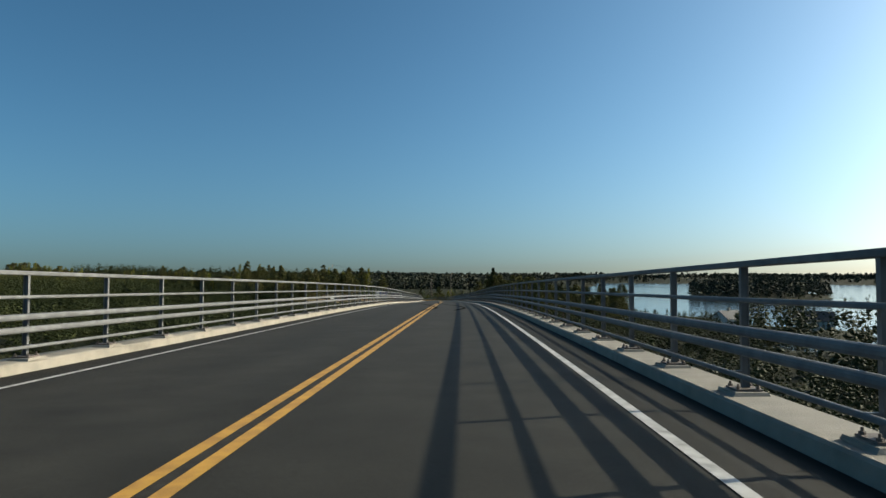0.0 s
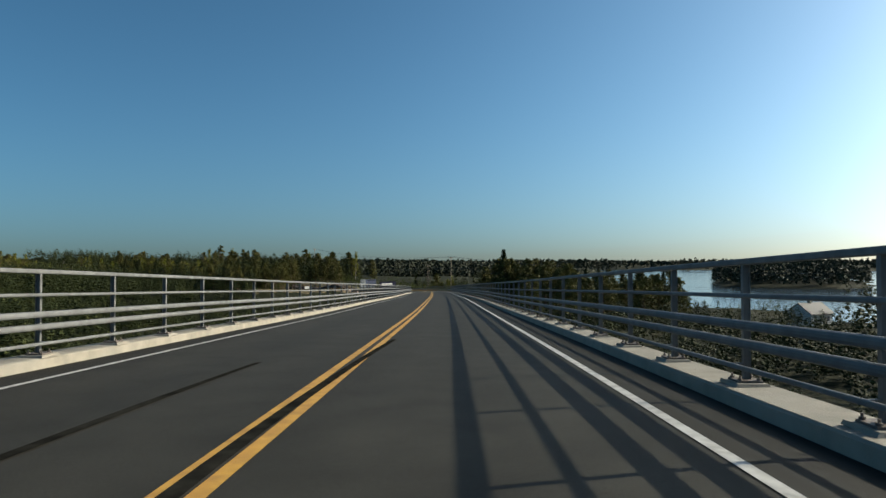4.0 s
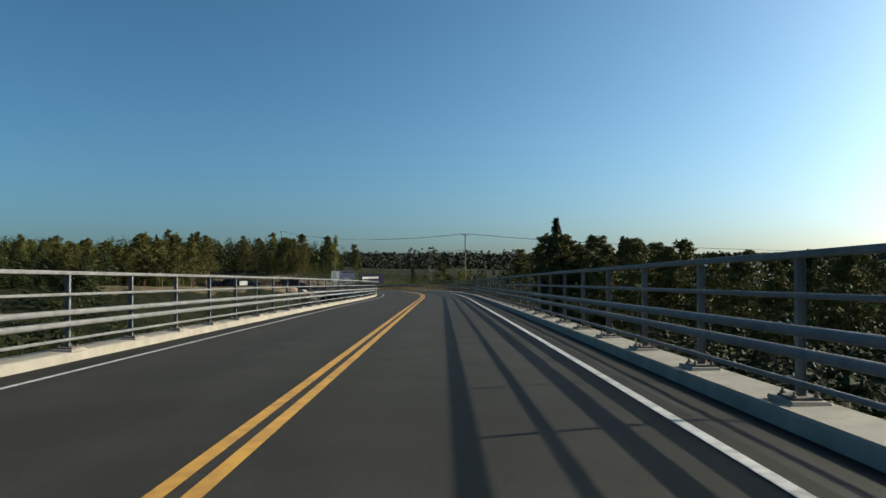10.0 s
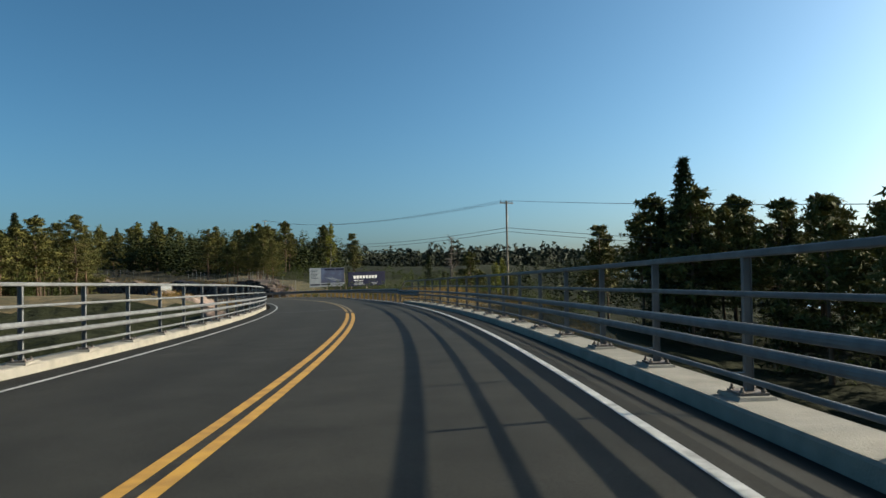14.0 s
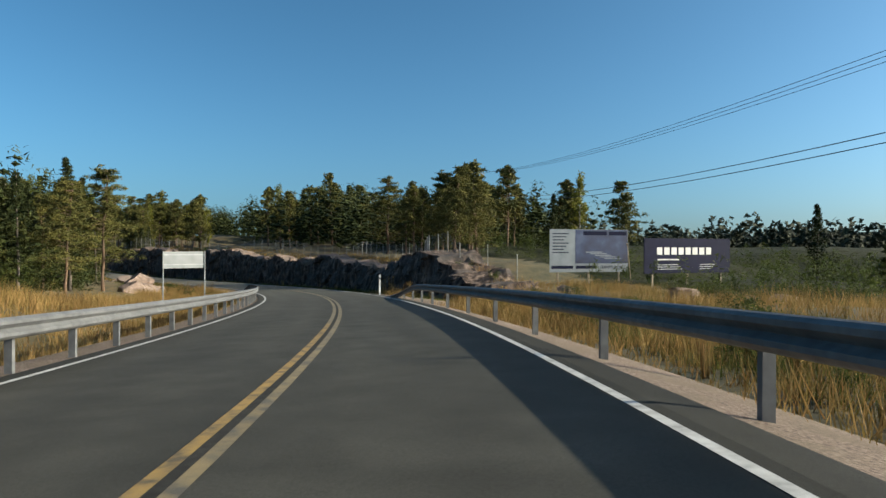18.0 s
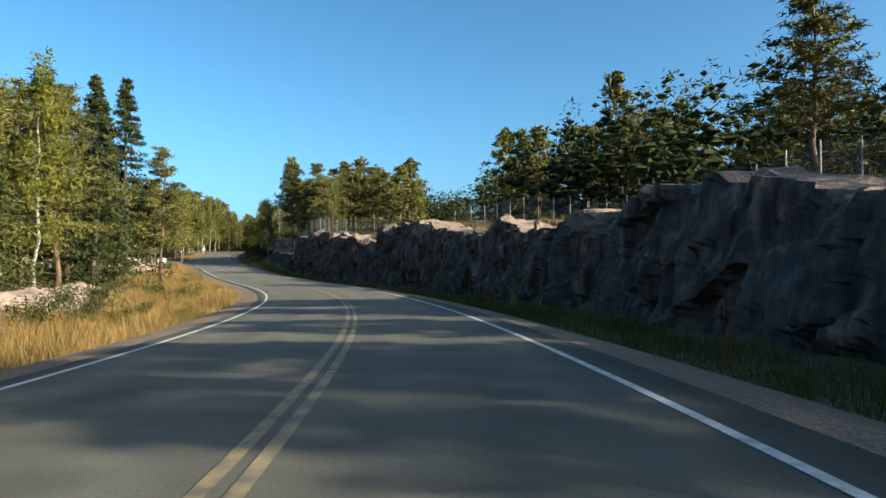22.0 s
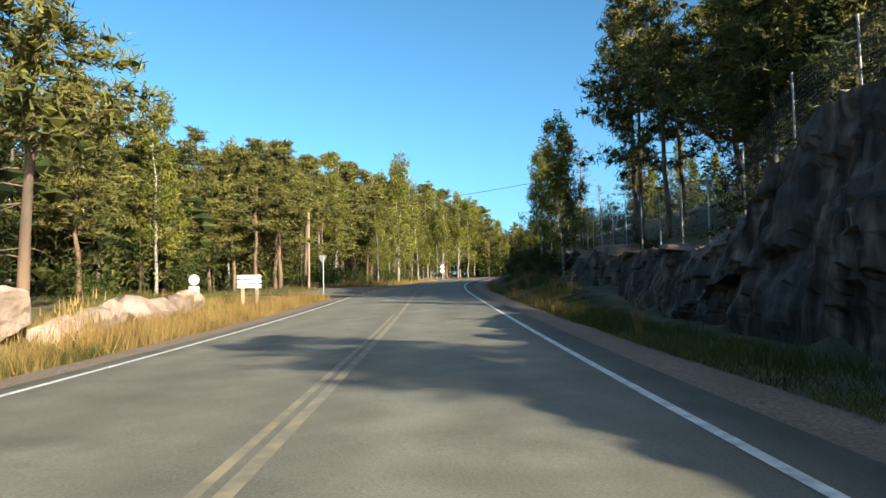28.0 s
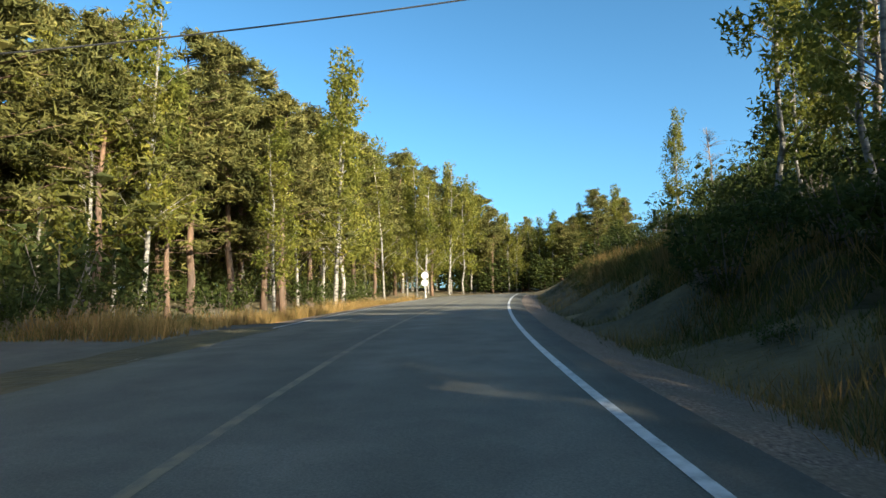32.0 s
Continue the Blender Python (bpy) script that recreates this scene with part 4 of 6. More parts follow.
for s, off, size, wide in [(292, -8.0, 1.1, 1.9), (297, -8.6, 0.9, 1.8), (303, -9.6, 0.8, 1.9), (286, -8.4, 1.3, 1.6), (312, -12.0, 0.8, 1.8), (320, -12.5, 1.2, 1.8),
                           (383, -12.8, 2.0, 1.7), (391, -12.6, 1.8, 1.6), (398, -13.2, 1.3, 2.0), (376, -14.0, 1.5, 1.6), (415, -13.5, 0.8, 2.4)]:
    boulder(s, off, size, wide)
for s, off, size, wide, sink in [(470, -9.8, 1.2, 1.5, 0.2), (473.5, -11.2, 1.1, 1.3, 0.1), (476.9, -10.6, 1.15, 1.2, -0.1), (479.2, -10.1, 0.85, 1.5, 0.2),
                                 (481.8, -10.2, 0.95, 1.05, 0.0), (483.0, -10.4, 0.9, 0.95, -0.05), (485.0, -10.7, 1.1, 1.1, -0.05), (487.0, -10.4, 0.95, 1.2, 0.0), (489.6, -10.4, 0.8, 1.3, 0.05), (491.6, -10.9, 0.75, 1.3, 0.05), (466, -10.8, 1.0, 1.8, 0.3)]:
    boulder(s, off, size, wide, "sunlit pinkish granite boulder beside the road", 0.0, sink)
for s, off, size, wide in [(348, 10.5, 0.8, 2.0), (434, 10.3, 1.1, 1.3), (420, 10.6, 0.8, 1.6), (408, 10.8, 0.8, 1.7), (337, 19, 0.9, 1.8), (341, 14, 0.7, 1.7), (332, 21, 1.1, 2.0), (325, 22, 1.0, 2.2), (321, 20, 0.8, 2.2), (329, 17.5, 0.6, 2.0), (316, 22, 0.9, 2.0)]:
    boulder(s, off, size, wide, "weathered granite block on the bank")


def crest_block(s, off, up, size, turn):
    """An angular block of granite in the crest's sunlit tone, bedded in the cutting."""
    p = on_road(s, off, 0)
    ob = new("rock_block", CREST[int(s) % 3])
    ob.matrix_world = Matrix.LocRotScale((p[0], p[1], float(np.interp(s, S_GRID, RZ)) + up), Euler((0.1, 0.05, heading(s) + turn)), (size * 1.5, size * 1.0, size))
    tagged(ob, "angular pinkish granite block on the crest of the rock", "rock", "crest blocks")


CREST = [boulder_mesh(70 + i, ROCK_SUNLIT) for i in range(3)]
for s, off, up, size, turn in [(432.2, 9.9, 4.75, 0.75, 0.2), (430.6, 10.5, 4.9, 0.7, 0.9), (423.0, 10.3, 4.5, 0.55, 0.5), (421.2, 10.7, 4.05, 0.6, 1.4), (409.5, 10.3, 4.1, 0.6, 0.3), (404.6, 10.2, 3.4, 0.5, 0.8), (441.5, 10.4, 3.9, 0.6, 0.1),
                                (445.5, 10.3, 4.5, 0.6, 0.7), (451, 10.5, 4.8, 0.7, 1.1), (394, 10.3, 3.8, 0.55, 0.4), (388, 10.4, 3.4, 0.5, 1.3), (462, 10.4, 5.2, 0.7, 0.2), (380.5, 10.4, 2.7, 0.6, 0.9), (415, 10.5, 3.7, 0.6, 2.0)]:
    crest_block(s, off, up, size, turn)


# ---- fence above the rock ----
def fence():
    line = [(351, 15), (355, 11.6), (362, 11.6), (367, 13), (374, 15.5), (392, 17), (402, 19), (433, 19), (448, 15.5), (464, 12), (474, 12), (481, 11.2), (500, 11.3), (512, 12)]
    pts = np.concatenate([on_road(np.linspace(a[0], b[0], 12), np.linspace(a[1], b[1], 12), 0)[:-1] for a, b in zip(line, line[1:])])
    seg = np.concatenate([[0], np.cumsum(np.hypot(*np.diff(pts[:, :2], axis=0).T))])
    at = np.arange(0, seg[-1], 2.6)
    xs, ys = np.interp(at, seg, pts[:, 0]), np.interp(at, seg, pts[:, 1])
    ns, no = nearest(xs, ys)
    shelf = np.interp(ns, [345, 356, 366, 372, 458, 463, 470, 475.5, 478, 481, 488, 495, 500, 512], [-9, 2.9, 2.8, -9, -9, 5.3, 5.5, 5.4, 4.3, 2.5, 2.6, 2.8, 2.95, 3.2])
    zs = np.maximum(land(xs, ys), np.interp(ns, S_GRID, RZ) + shelf)
    root = thing("wire_fence", (xs[0], ys[0], zs[0]), "wire mesh fence on pale posts along the top of the rock", "fence")
    inv = root.matrix_world.inverted()
    pv, pf = [], []
    tube(pv, pf, [(0, 0, -0.5), (0, 0, 2.1)], [0.032, 0.032], 8)
    pm = mesh_of("post", pv, pf, FENCE_GREY)
    for i in range(len(at)):
        p = part("post", pm, root)
        p.matrix_world = pose(float(xs[i]), float(ys[i]), float(zs[i]))
        if i + 1 < len(at):
            a, b = Vector((xs[i], ys[i], zs[i])), Vector((xs[i + 1], ys[i + 1], zs[i + 1]))
            v, f = [], []
            for k in range(16):
                z = 0.12 + 1.85 * k / 15
                tube(v, f, [a + Vector((0, 0, z)), b + Vector((0, 0, z))], [0.004, 0.004], 3)
            for k in range(1, 24):
                q = a.lerp(b, k / 24)
                tube(v, f, [q + Vector((0, 0, 0.12)), q + Vector((0, 0, 1.97))], [0.0035, 0.0035], 3)
            me = mesh_of("mesh_panel", v, f, STEEL)
            me.transform(inv)
            part("mesh_panel", me, root)


fence()


# ---- trees ----
def trunk_mesh(rng, h, r, mat, top=0.92, bend=0.25, limbs=(), dead=0):
    """Tapered trunk with limbs given as (from, to)."""
    v, f = [], []
    n = 8
    bx, by = rng.normal(0, bend, 2)
    pts = [(bx * (i / n) ** 2 + 0.05 * rng.normal(), by * (i / n) ** 2 + 0.05 * rng.normal(), h * top * i / n - (0.4 if i == 0 else 0)) for i in range(n + 1)]
    tube(v, f, pts, [r * (1.25 if i == 0 else 1.0) * (1 - 0.82 * i / n) for i in range(n + 1)], 8)
    axis_at = lambda z: Vector((np.interp(z, [p[2] for p in pts], [p[0] for p in pts]), np.interp(z, [p[2] for p in pts], [p[1] for p in pts]), z))
    for z0, tip, rr in limbs:
        a = axis_at(z0)
        b = Vector(tip)
        m = a.lerp(b, 0.5) + Vector((0, 0, 0.12 * (b - a).length * rng.uniform(-0.6, 0.8)))
        tube(v, f, [a, m, b], [rr, rr * 0.6, rr * 0.25], 3)
    return mesh_of("trunk", v, f, mat, True)


def pine(seed, fine, h=12.0, low=0.2, wide=3.1):
    rng = np.random.default_rng(seed)
    limbs, centres, radii = [], [], []
    low = low + 0.22 * (seed * 0.37 % 1.0)
    for i in range(76):
        u = rng.uniform(0, 1) ** 0.9
        z = h * (low + (1 - low) * u * 0.96)
        reach = wide * (1.0 - 0.8 * u ** 1.5) * rng.uniform(0.55, 1.12) + 0.12
        a = rng.uniform(0, 2 * math.pi)
        tip = (math.cos(a) * reach, math.sin(a) * reach, z + reach * rng.uniform(-0.12, 0.3))
        limbs.append((z - 0.15 * reach * rng.uniform(0, 1), [tip[0] * 0.8, tip[1] * 0.8, z + (tip[2] - z) * 0.8], 0.03))
        for w in (0.4, 0.72, 1.0):
            centres.append((tip[0] * w + rng.normal(0, 0.16), tip[1] * w + rng.normal(0, 0.16), z + (tip[2] - z) * w + rng.normal(0, 0.1)))
            radii.append(rng.uniform(0.4, 0.8) * (1.05 - 0.35 * u))
    for k in range(9):
        centres.append((rng.normal(0, 0.22), rng.normal(0, 0.22), h * rng.uniform(0.92, 1.0)))
        radii.append(0.36)
    for k in range(9):
        z, a, q = h * rng.uniform(0.18, low), rng.uniform(0, 6.28), rng.uniform(0.5, 1.3)
        limbs.append((z, (math.cos(a) * q, math.sin(a) * q, z - rng.uniform(0, 0.4)), 0.025))
    v, f = leaves(centres, radii, 34, 0.165, rng, 0.5, 0.2) if fine else leaves(centres, radii, 10, 0.27, rng, 0.5, 0.36)
    v, f = merged((v, f), lumps(centres, np.array(radii) * 0.42, rng, 0.5))
    return trunk_mesh(rng, h, 0.17, BARK_PINE, limbs=limbs), mesh_of("crown", v, f, NEEDLE_PINE)


def spruce(seed, fine, h=13.0, wide=2.5):
    rng = np.random.default_rng(seed)
    centres, radii, limbs = [], [], []
    z = 0.06 * h
    while z < h * 0.985:
        reach = wide * (1 - z / h) ** 0.85 * rng.uniform(0.8, 1.15) + 0.1
        for k in range(6):
            a = rng.uniform(0, 6.28)
            for q in (0.35, 0.65, 0.95):
                centres.append((math.cos(a) * reach * q, math.sin(a) * reach * q, z - 0.28 * reach * q + 0.12 * q * q * reach))
                radii.append(0.16 + 0.2 * reach * (1 - 0.35 * q) * 0.7)
        z += 0.3 + 0.25 * (1 - z / h)
    v, f = leaves(centres, radii, 13, 0.17, rng, 0.6, 0.26) if fine else leaves(centres, radii, 6, 0.24, rng, 0.6, 0.34)
    if not fine:
        v, f = merged((v, f), lumps([(0, 0, h * q) for q in np.linspace(0.1, 0.95, 24)], [wide * 0.2 * (1 - q) ** 0.85 + 0.05 for q in np.linspace(0.1, 0.95, 24)], rng, 0.9))
    return trunk_mesh(rng, h, 0.17, BARK_SPRUCE, 0.97, 0.08), mesh_of("crown", v, f, NEEDLE_SPRUCE)


def birch(seed, fine, h=12.0, wide=2.2, low=0.2):
    rng = np.random.default_rng(seed)
    limbs, centres, radii = [], [], []
    for i in range(34):
        u = rng.uniform(0, 1)
        z = h * (low + (0.95 - low) * u)
        reach = wide * (1 - 0.72 * u) * rng.uniform(0.5, 1.1)
        a = rng.uniform(0, 6.28)
        tip = (math.cos(a) * reach, math.sin(a) * reach, z + reach * 0.75)
        limbs.append((z, tip, 0.03))
        for k in range(5):
            w = rng.uniform(0.4, 1.1)
            centres.append((tip[0] * w, tip[1] * w, z + (tip[2] - z) * w - rng.uniform(0, 0.9)))
            radii.append(rng.uniform(0.3, 0.55))
    for k in range(9):
        centres.append((rng.normal(0, 0.25), rng.normal(0, 0.25), h * rng.uniform(0.9, 1.02)))
        radii.append(0.4)
    v, f = leaves(centres, radii, 24, 0.11, rng, 1.25) if fine else leaves(centres, radii, 10, 0.18, rng, 1.25)
    return trunk_mesh(rng, h, 0.11, BARK_BIRCH, 0.95, 0.2, limbs), mesh_of("crown", v, f, LEAF_BIRCH)


def bare(seed, fine, h=10.0):
    rng = np.random.default_rng(seed)
    limbs, centres = [], []
    for i in range(48):
        z = h * rng.uniform(0.28, 0.95)
        a, q = rng.uniform(0, 6.28), rng.uniform(0.8, 2.6) * (1.25 - z / h)
        tip = (math.cos(a) * q, math.sin(a) * q, z + q * rng.uniform(0.1, 0.7))
        limbs.append((z, tip, 0.04))
        centres.append(tip)
        for k in range(3):
            w = rng.uniform(0.45, 0.95)
            b = [tip[0] * w, tip[1] * w, z + (tip[2] - z) * w]
            limbs.append((z, [b[0] + rng.normal(0, 0.45), b[1] + rng.normal(0, 0.45), b[2] + rng.uniform(0.0, 0.6)], 0.016))
    v, f = leaves(centres, [0.4] * len(centres), 6, 0.05, rng)
    return trunk_mesh(rng, h, 0.16, BARK_SPRUCE, 0.98, 0.3, limbs), mesh_of("crown", v, f, NEEDLE_PINE)


KINDS = {}
for name, maker, base, n, label, cat in [
        ("pine_tree", pine, 12.0, 5, "tall Scots pine with reddish trunk and loose dark green crown", "pine"),
        ("spruce_tree", spruce, 13.0, 3, "dark pointed spruce with drooping branches", "spruce"),
        ("birch_tree", birch, 12.0, 4, "slender birch with white trunk and yellowing leaves", "birch"),
        ("bare_tree", bare, 10.0, 2, "half bare dead pine with thin grey branches", "dead tree")]:
    KINDS[name] = [[(maker(100 + 7 * i + len(name), fine), base, label, cat) for i in range(n)] for fine in (False, True)]
TREES = random.Random(5)
MADE = {}


def tree(kind, x, y, z, height, fine, label="", wide=1.0):
    i = TREES.randrange(len(KINDS[kind][0]))
    (tm, cm), base, lab, cat = KINDS[kind][fine][i]
    k = height / base
    m = Matrix.LocRotScale((x, y, z - 0.1), Euler((TREES.gauss(0, 0.02), TREES.gauss(0, 0.02), TREES.uniform(0, 6.28))), (k * wide, k * wide, k))
    if (kind, i, fine) not in MADE:
        ob = new(kind)
        tagged(ob, lab, cat, "roadside trees")
        part("trunk", tm, ob)
        part("crown", cm, ob)
        ob.matrix_world = m
        MADE[kind, i, fine] = ob
    else:
        ob = copy_thing(MADE[kind, i, fine], pose(0, 0, 0))
        ob.matrix_world = m
    if label:
        tagged(ob, label)
    return ob


def tree_at(kind, s, off, top, label="", wide=1.0):
    """A tree at a place of the plan whose crown ends top metres above the road beside it."""
    p = on_road(s, off, 0)
    z = height_at(p[0], p[1])
    tree(kind, p[0], p[1], z, max(3.0, float(np.interp(s, S_GRID, RZ)) + top - z), abs(off) < 27, label, wide)


# pines at s 366-373, 450-453 and 478-488 are added to shade the road
for s, off, top in [(388, 20.1, 11.8), (385.3, 21, 12.7), (384.5, 28, 16.5), (383.0, 18.6, 12.5), (383.5, 25.5, 15.5), (378, 19, 11.5), (380.5, 23, 13.2), (386, 24.5, 15.2), (375, 22, 12.0), (370.5, 17.5, 12.0), (368, 19, 10.6), (373, 18.2, 10.8), (366.5, 16, 9.3), (371.5, 21, 12.2), (405, 69, 16.7), (428, 40, 16.8), (456, 35, 20.0), (453, 45, 20.6), (445, 34, 18.3), (443, 30.5, 17.3), (430, 34, 21.0),
                    (490, 16.7, 18.0), (450, 15.6, 12.6), (452.5, 15, 12.2), (478.3, 14, 13.0), (480.5, 15.5, 14.5), (482, 14.5, 14.0), (485, 14, 13.5), (488, 15, 15), (487, 76, 24), (485, 60, 20), (372, -16.0, 11.6), (432.4, -10.0, 11.4), (478, -10.6, 13.3), (304.2, 40.0, 8.4), (306.0, 43.0, 7.2), (297.3, 40.5, 9.0), (295.3, 40.0, 10.8), (292.5, 41.5, 10.6), (505, 41, 16), (384, 54, 15), (426, 51, 18.5)]:
    tree_at("pine_tree", s, off, top)
for s, off, top in [(496.5, 13.2, 18.5), (499.8, 13.8, 20.0), (493.4, 13.6, 18.0)]:
    tree_at("pine_tree", s, off, top, "tall slim pine behind the wire fence", 0.7)
tree_at("pine_tree", 411, 77, 18.6, "lone pine with a flat spreading crown", 1.2)
tree_at("pine_tree", 405, 26.8, 17.1, "broad dense pine above the rock", 1.3)
for s, off, top in [(433, -12.6, 17.1), (428.0, -14.2, 16.0), (286, 36.7, 13.1), (494, 22.5, 18.2), (427, -14.5, 14.0), (422, 44, 12)]:
    tree_at("spruce_tree", s, off, top)
for s, off, top in [(342, 42.3, 10.6), (521.5, 13.5, 12.5)]:
    tree_at("bare_tree", s, off, top)
for s, off, top in [(504, 9.9, 11.7), (506, 10.8, 11.6), (513.5, 9.4, 10.8), (516.0, 10.2, 12.2), (519, 9.8, 12.3), (522, 11.5, 10), (470, -13.5, 12.0), (466, -12.5, 9.0)]:
    tree_at("birch_tree", s, off, top)
# broad spruces added to throw shade on the road and its right verge
for s, off, top in [(474.5, 12.8, 10.0), (477.5, 12.6, 9.4), (480.5, 12.7, 10.2), (471.5, 13.2, 10.4)]:
    tree_at("spruce_tree", s, off, top, "young spruce added on the edge of the rock for shade", 1.35)


def wood(zone, count, mix, gap, top_lo, top_hi, seed, low=False):
    """Scatters trees over a stretch of the plan: (s0, s1, off0, off1)."""
    rng, done = random.Random(seed), []
    for _ in range(count * 6):
        if len(done) >= count:
            break
        s, off = rng.uniform(zone[0], zone[1]), rng.uniform(zone[2], zone[3])
        p = on_road(s, off, 0)
        if any((p[0] - a) ** 2 + (p[1] - b) ** 2 < gap * gap for a, b in done):
            continue
        ns, no = nearest(np.array([p[0]]), np.array([p[1]]))
        if abs(no[0]) < min(abs(zone[2]), abs(zone[3])) - 0.5:
            continue
        z = height_at(p[0], p[1])
        if z < WATER_Z + 0.6:
            continue
        tall = rng.uniform(top_lo, top_hi)
        if open_view(p[0], p[1], z + tall):
            continue
        done.append((p[0], p[1]))
        tree(rng.choices(list(mix), list(mix.values()))[0], p[0], p[1], z, tall, abs(float(no[0])) < 24)


PINES = {"pine_tree": 8, "spruce_tree": 1, "birch_tree": 1}
MIXED = {"pine_tree": 5, "spruce_tree": 3, "birch_tree": 2}
BIRCHES = {"birch_tree": 5, "pine_tree": 3}
# left woods by the end of the walk
wood((510, 530, -26, -11.8), 34, {"pine_tree": 8, "birch_tree": 3}, 2.0, 10, 13.5, 1)
wood((525, 547, -26, -8.2), 34, {"pine_tree": 8, "birch_tree": 4}, 2.0, 9.5, 15.0, 17)
wood((543, 625, -20, -7.5), 70, BIRCHES, 1.9, 12, 19, 2)
wood((500, 540, -45, -24), 22, PINES, 3.0, 9, 12, 3)
# left woods along the bend
wood((455, 505, -34, -15), 40, MIXED, 2.6, 9, 14, 4)
wood((405, 455, -30, -15), 46, {"spruce_tree": 5, "pine_tree": 4, "birch_tree": 1}, 2.4, 10, 15, 5)
wood((355, 405, -36, -17.5), 34, {"pine_tree": 5, "spruce_tree": 4, "birch_tree": 1}, 3.0, 9, 12.5, 6)
wood((300, 340, -50, -24), 30, {"pine_tree": 1}, 3.4, 6.5, 9, 7)
wood((322, 354, -42, -20), 30, {"pine_tree": 6, "spruce_tree": 1}, 2.8, 7.5, 11, 20)
# above the rock on the right
wood((480, 500, 15.0, 32), 26, {"pine_tree": 9, "birch_tree": 2}, 2.6, 10, 14, 9)
wood((514, 560, 12, 34), 10, {"birch_tree": 4, "pine_tree": 2, "bare_tree": 2}, 3.6, 7, 11, 10)
wood((600, 638, -12, -1), 34, {"pine_tree": 4, "birch_tree": 3}, 2.2, 9, 13, 18)
wood((600, 638, 1, 14), 34, {"pine_tree": 4, "birch_tree": 3}, 2.2, 9, 13, 19)
wood((440, 480, 44, 75), 20, PINES, 4.0, 10, 15, 11)
wood((398, 440, 44, 75), 24, PINES, 4.0, 9, 15, 12)
# right of the bridge end
wood((262, 298, 36, 84), 50, {"pine_tree": 5, "spruce_tree": 2}, 3.6, 11, 15.5, 14)
wood((225, 262, 30, 80), 22, {"pine_tree": 6}, 4.5, 9, 12.5, 15)
for s, off, top in [(336.5, 42.3, 6.8), (333, 45, 4.5), (339.8, 52.5, 5.6), (331, 40, 3.2), (346, 44, 3.6), (326, 42, 2.8), (350, 50, 3.4)]:
    tree_at("pine_tree" if off < 44.5 else "birch_tree", s, off, top)
tree_at("spruce_tree", 354.4, 47.5, 7.8)
tree_at("pine_tree", 382, 52, 9.7)


def loose_woods(name, zones, label, seed, mat, blades=46, blade=0.55, h=(8, 13), wide=0.2, core=0.0, clear=13.0):
    """Uncounted trees behind the nearer ones: leafy crowns over (s0, s1, off0, off1, count), in one sheet."""
    rng = np.random.default_rng(seed)
    P = []
    for s0, s1, o0, o1, count in zones:
        P.append(on_road(rng.uniform(s0, s1, count), rng.uniform(o0, o1, count), 0))
    p = np.concatenate(P)
    ns, no = nearest(p[:, 0], p[:, 1])
    p[:, 2] = land(p[:, 0], p[:, 1])
    p = p[(p[:, 2] > WATER_Z + 0.4) & (abs(no) > clear)]
    hh = rng.uniform(*h, len(p))
    ok = ~open_view(p[:, 0], p[:, 1], p[:, 2] + hh)
    p, hh = p[ok], hh[ok]
    c = np.repeat(p, blades, 0)
    k = np.repeat(hh, blades)
    u = rng.uniform(0.06, 1, len(c)) ** 0.8
    spread = k * wide * (np.sin(math.pi * np.clip(0.12 + 0.86 * u, 0, 1)) ** 0.7) * rng.uniform(0.3, 1.05, len(c))
    a = rng.uniform(0, 6.283, len(c))
    c = c + np.stack([np.cos(a) * spread, np.sin(a) * spread, k * u], 1)
    v, f = leaves(c, np.full(len(c), 0.3), 1, blade * 1.15, rng, 0.6, 0.26)
    if core:
        n = 20
        q = rng.uniform(0.1, 0.95, (len(p), n))
        girth = hh[:, None] * wide * np.sin(math.pi * np.clip(0.12 + 0.86 * q, 0, 1)) ** 0.7
        sway = rng.normal(0, 0.42, (len(p), n, 2)) * girth[..., None]
        heart = np.concatenate([p[:, None, :2] + sway, (p[:, 2:] + hh[:, None] * q)[..., None]], 2).reshape(-1, 3)
        v, f = merged((v, f), lumps(heart, (girth * core).ravel(), rng, 0.6))
    tagged(new(name, mesh_of(name, v, f, mat)), label, "forest", kind="stuff")


# pine woods here take darker spruce needles, their dimness put into the colour
loose_woods("background_woods", [(420, 560, -80, -30, 420), (400, 620, 62, 130, 420), (100, 300, 55, 130, 330), (560, 640, 24, 70, 160), (455, 505, 46, 60, 40), (405, 512, -32, -17, 170), (355, 405, -40, -21, 80), (300, 345, 110, 200, 60), (398, 440, 26, 62, 110), (262, 345, 90, 180, 260), (100, 262, 120, 180, 160)],
            "dense pine woods behind the roadside trees", 21, NEEDLE_SPRUCE, 120, 0.24, core=0.34)
loose_woods("background_woods", [(262, 420, -150, -75, 480), (100, 262, -150, -80, 300), (60, 262, -190, -130, 240)], "dark pine woods on the slope beyond the bridge railing", 29, NEEDLE_SPRUCE, 200, 0.17, (6.0, 9.5), 0.19, 0.42)
loose_woods("background_woods", [(262, 420, -80, -40, 300), (150, 262, -85, -55, 130)], "lower dark pines nearer the bridge railing", 30, NEEDLE_SPRUCE, 320, 0.12, (4.0, 7.0), 0.2, 0.42)
loose_woods("background_woods", [(538, 650, -60, -14, 420), (508, 540, -45, -20, 110)], "tall pines and birches closing the wood behind", 23, NEEDLE_PINE, 130, 0.22, (10, 15), 0.2, 0.22)
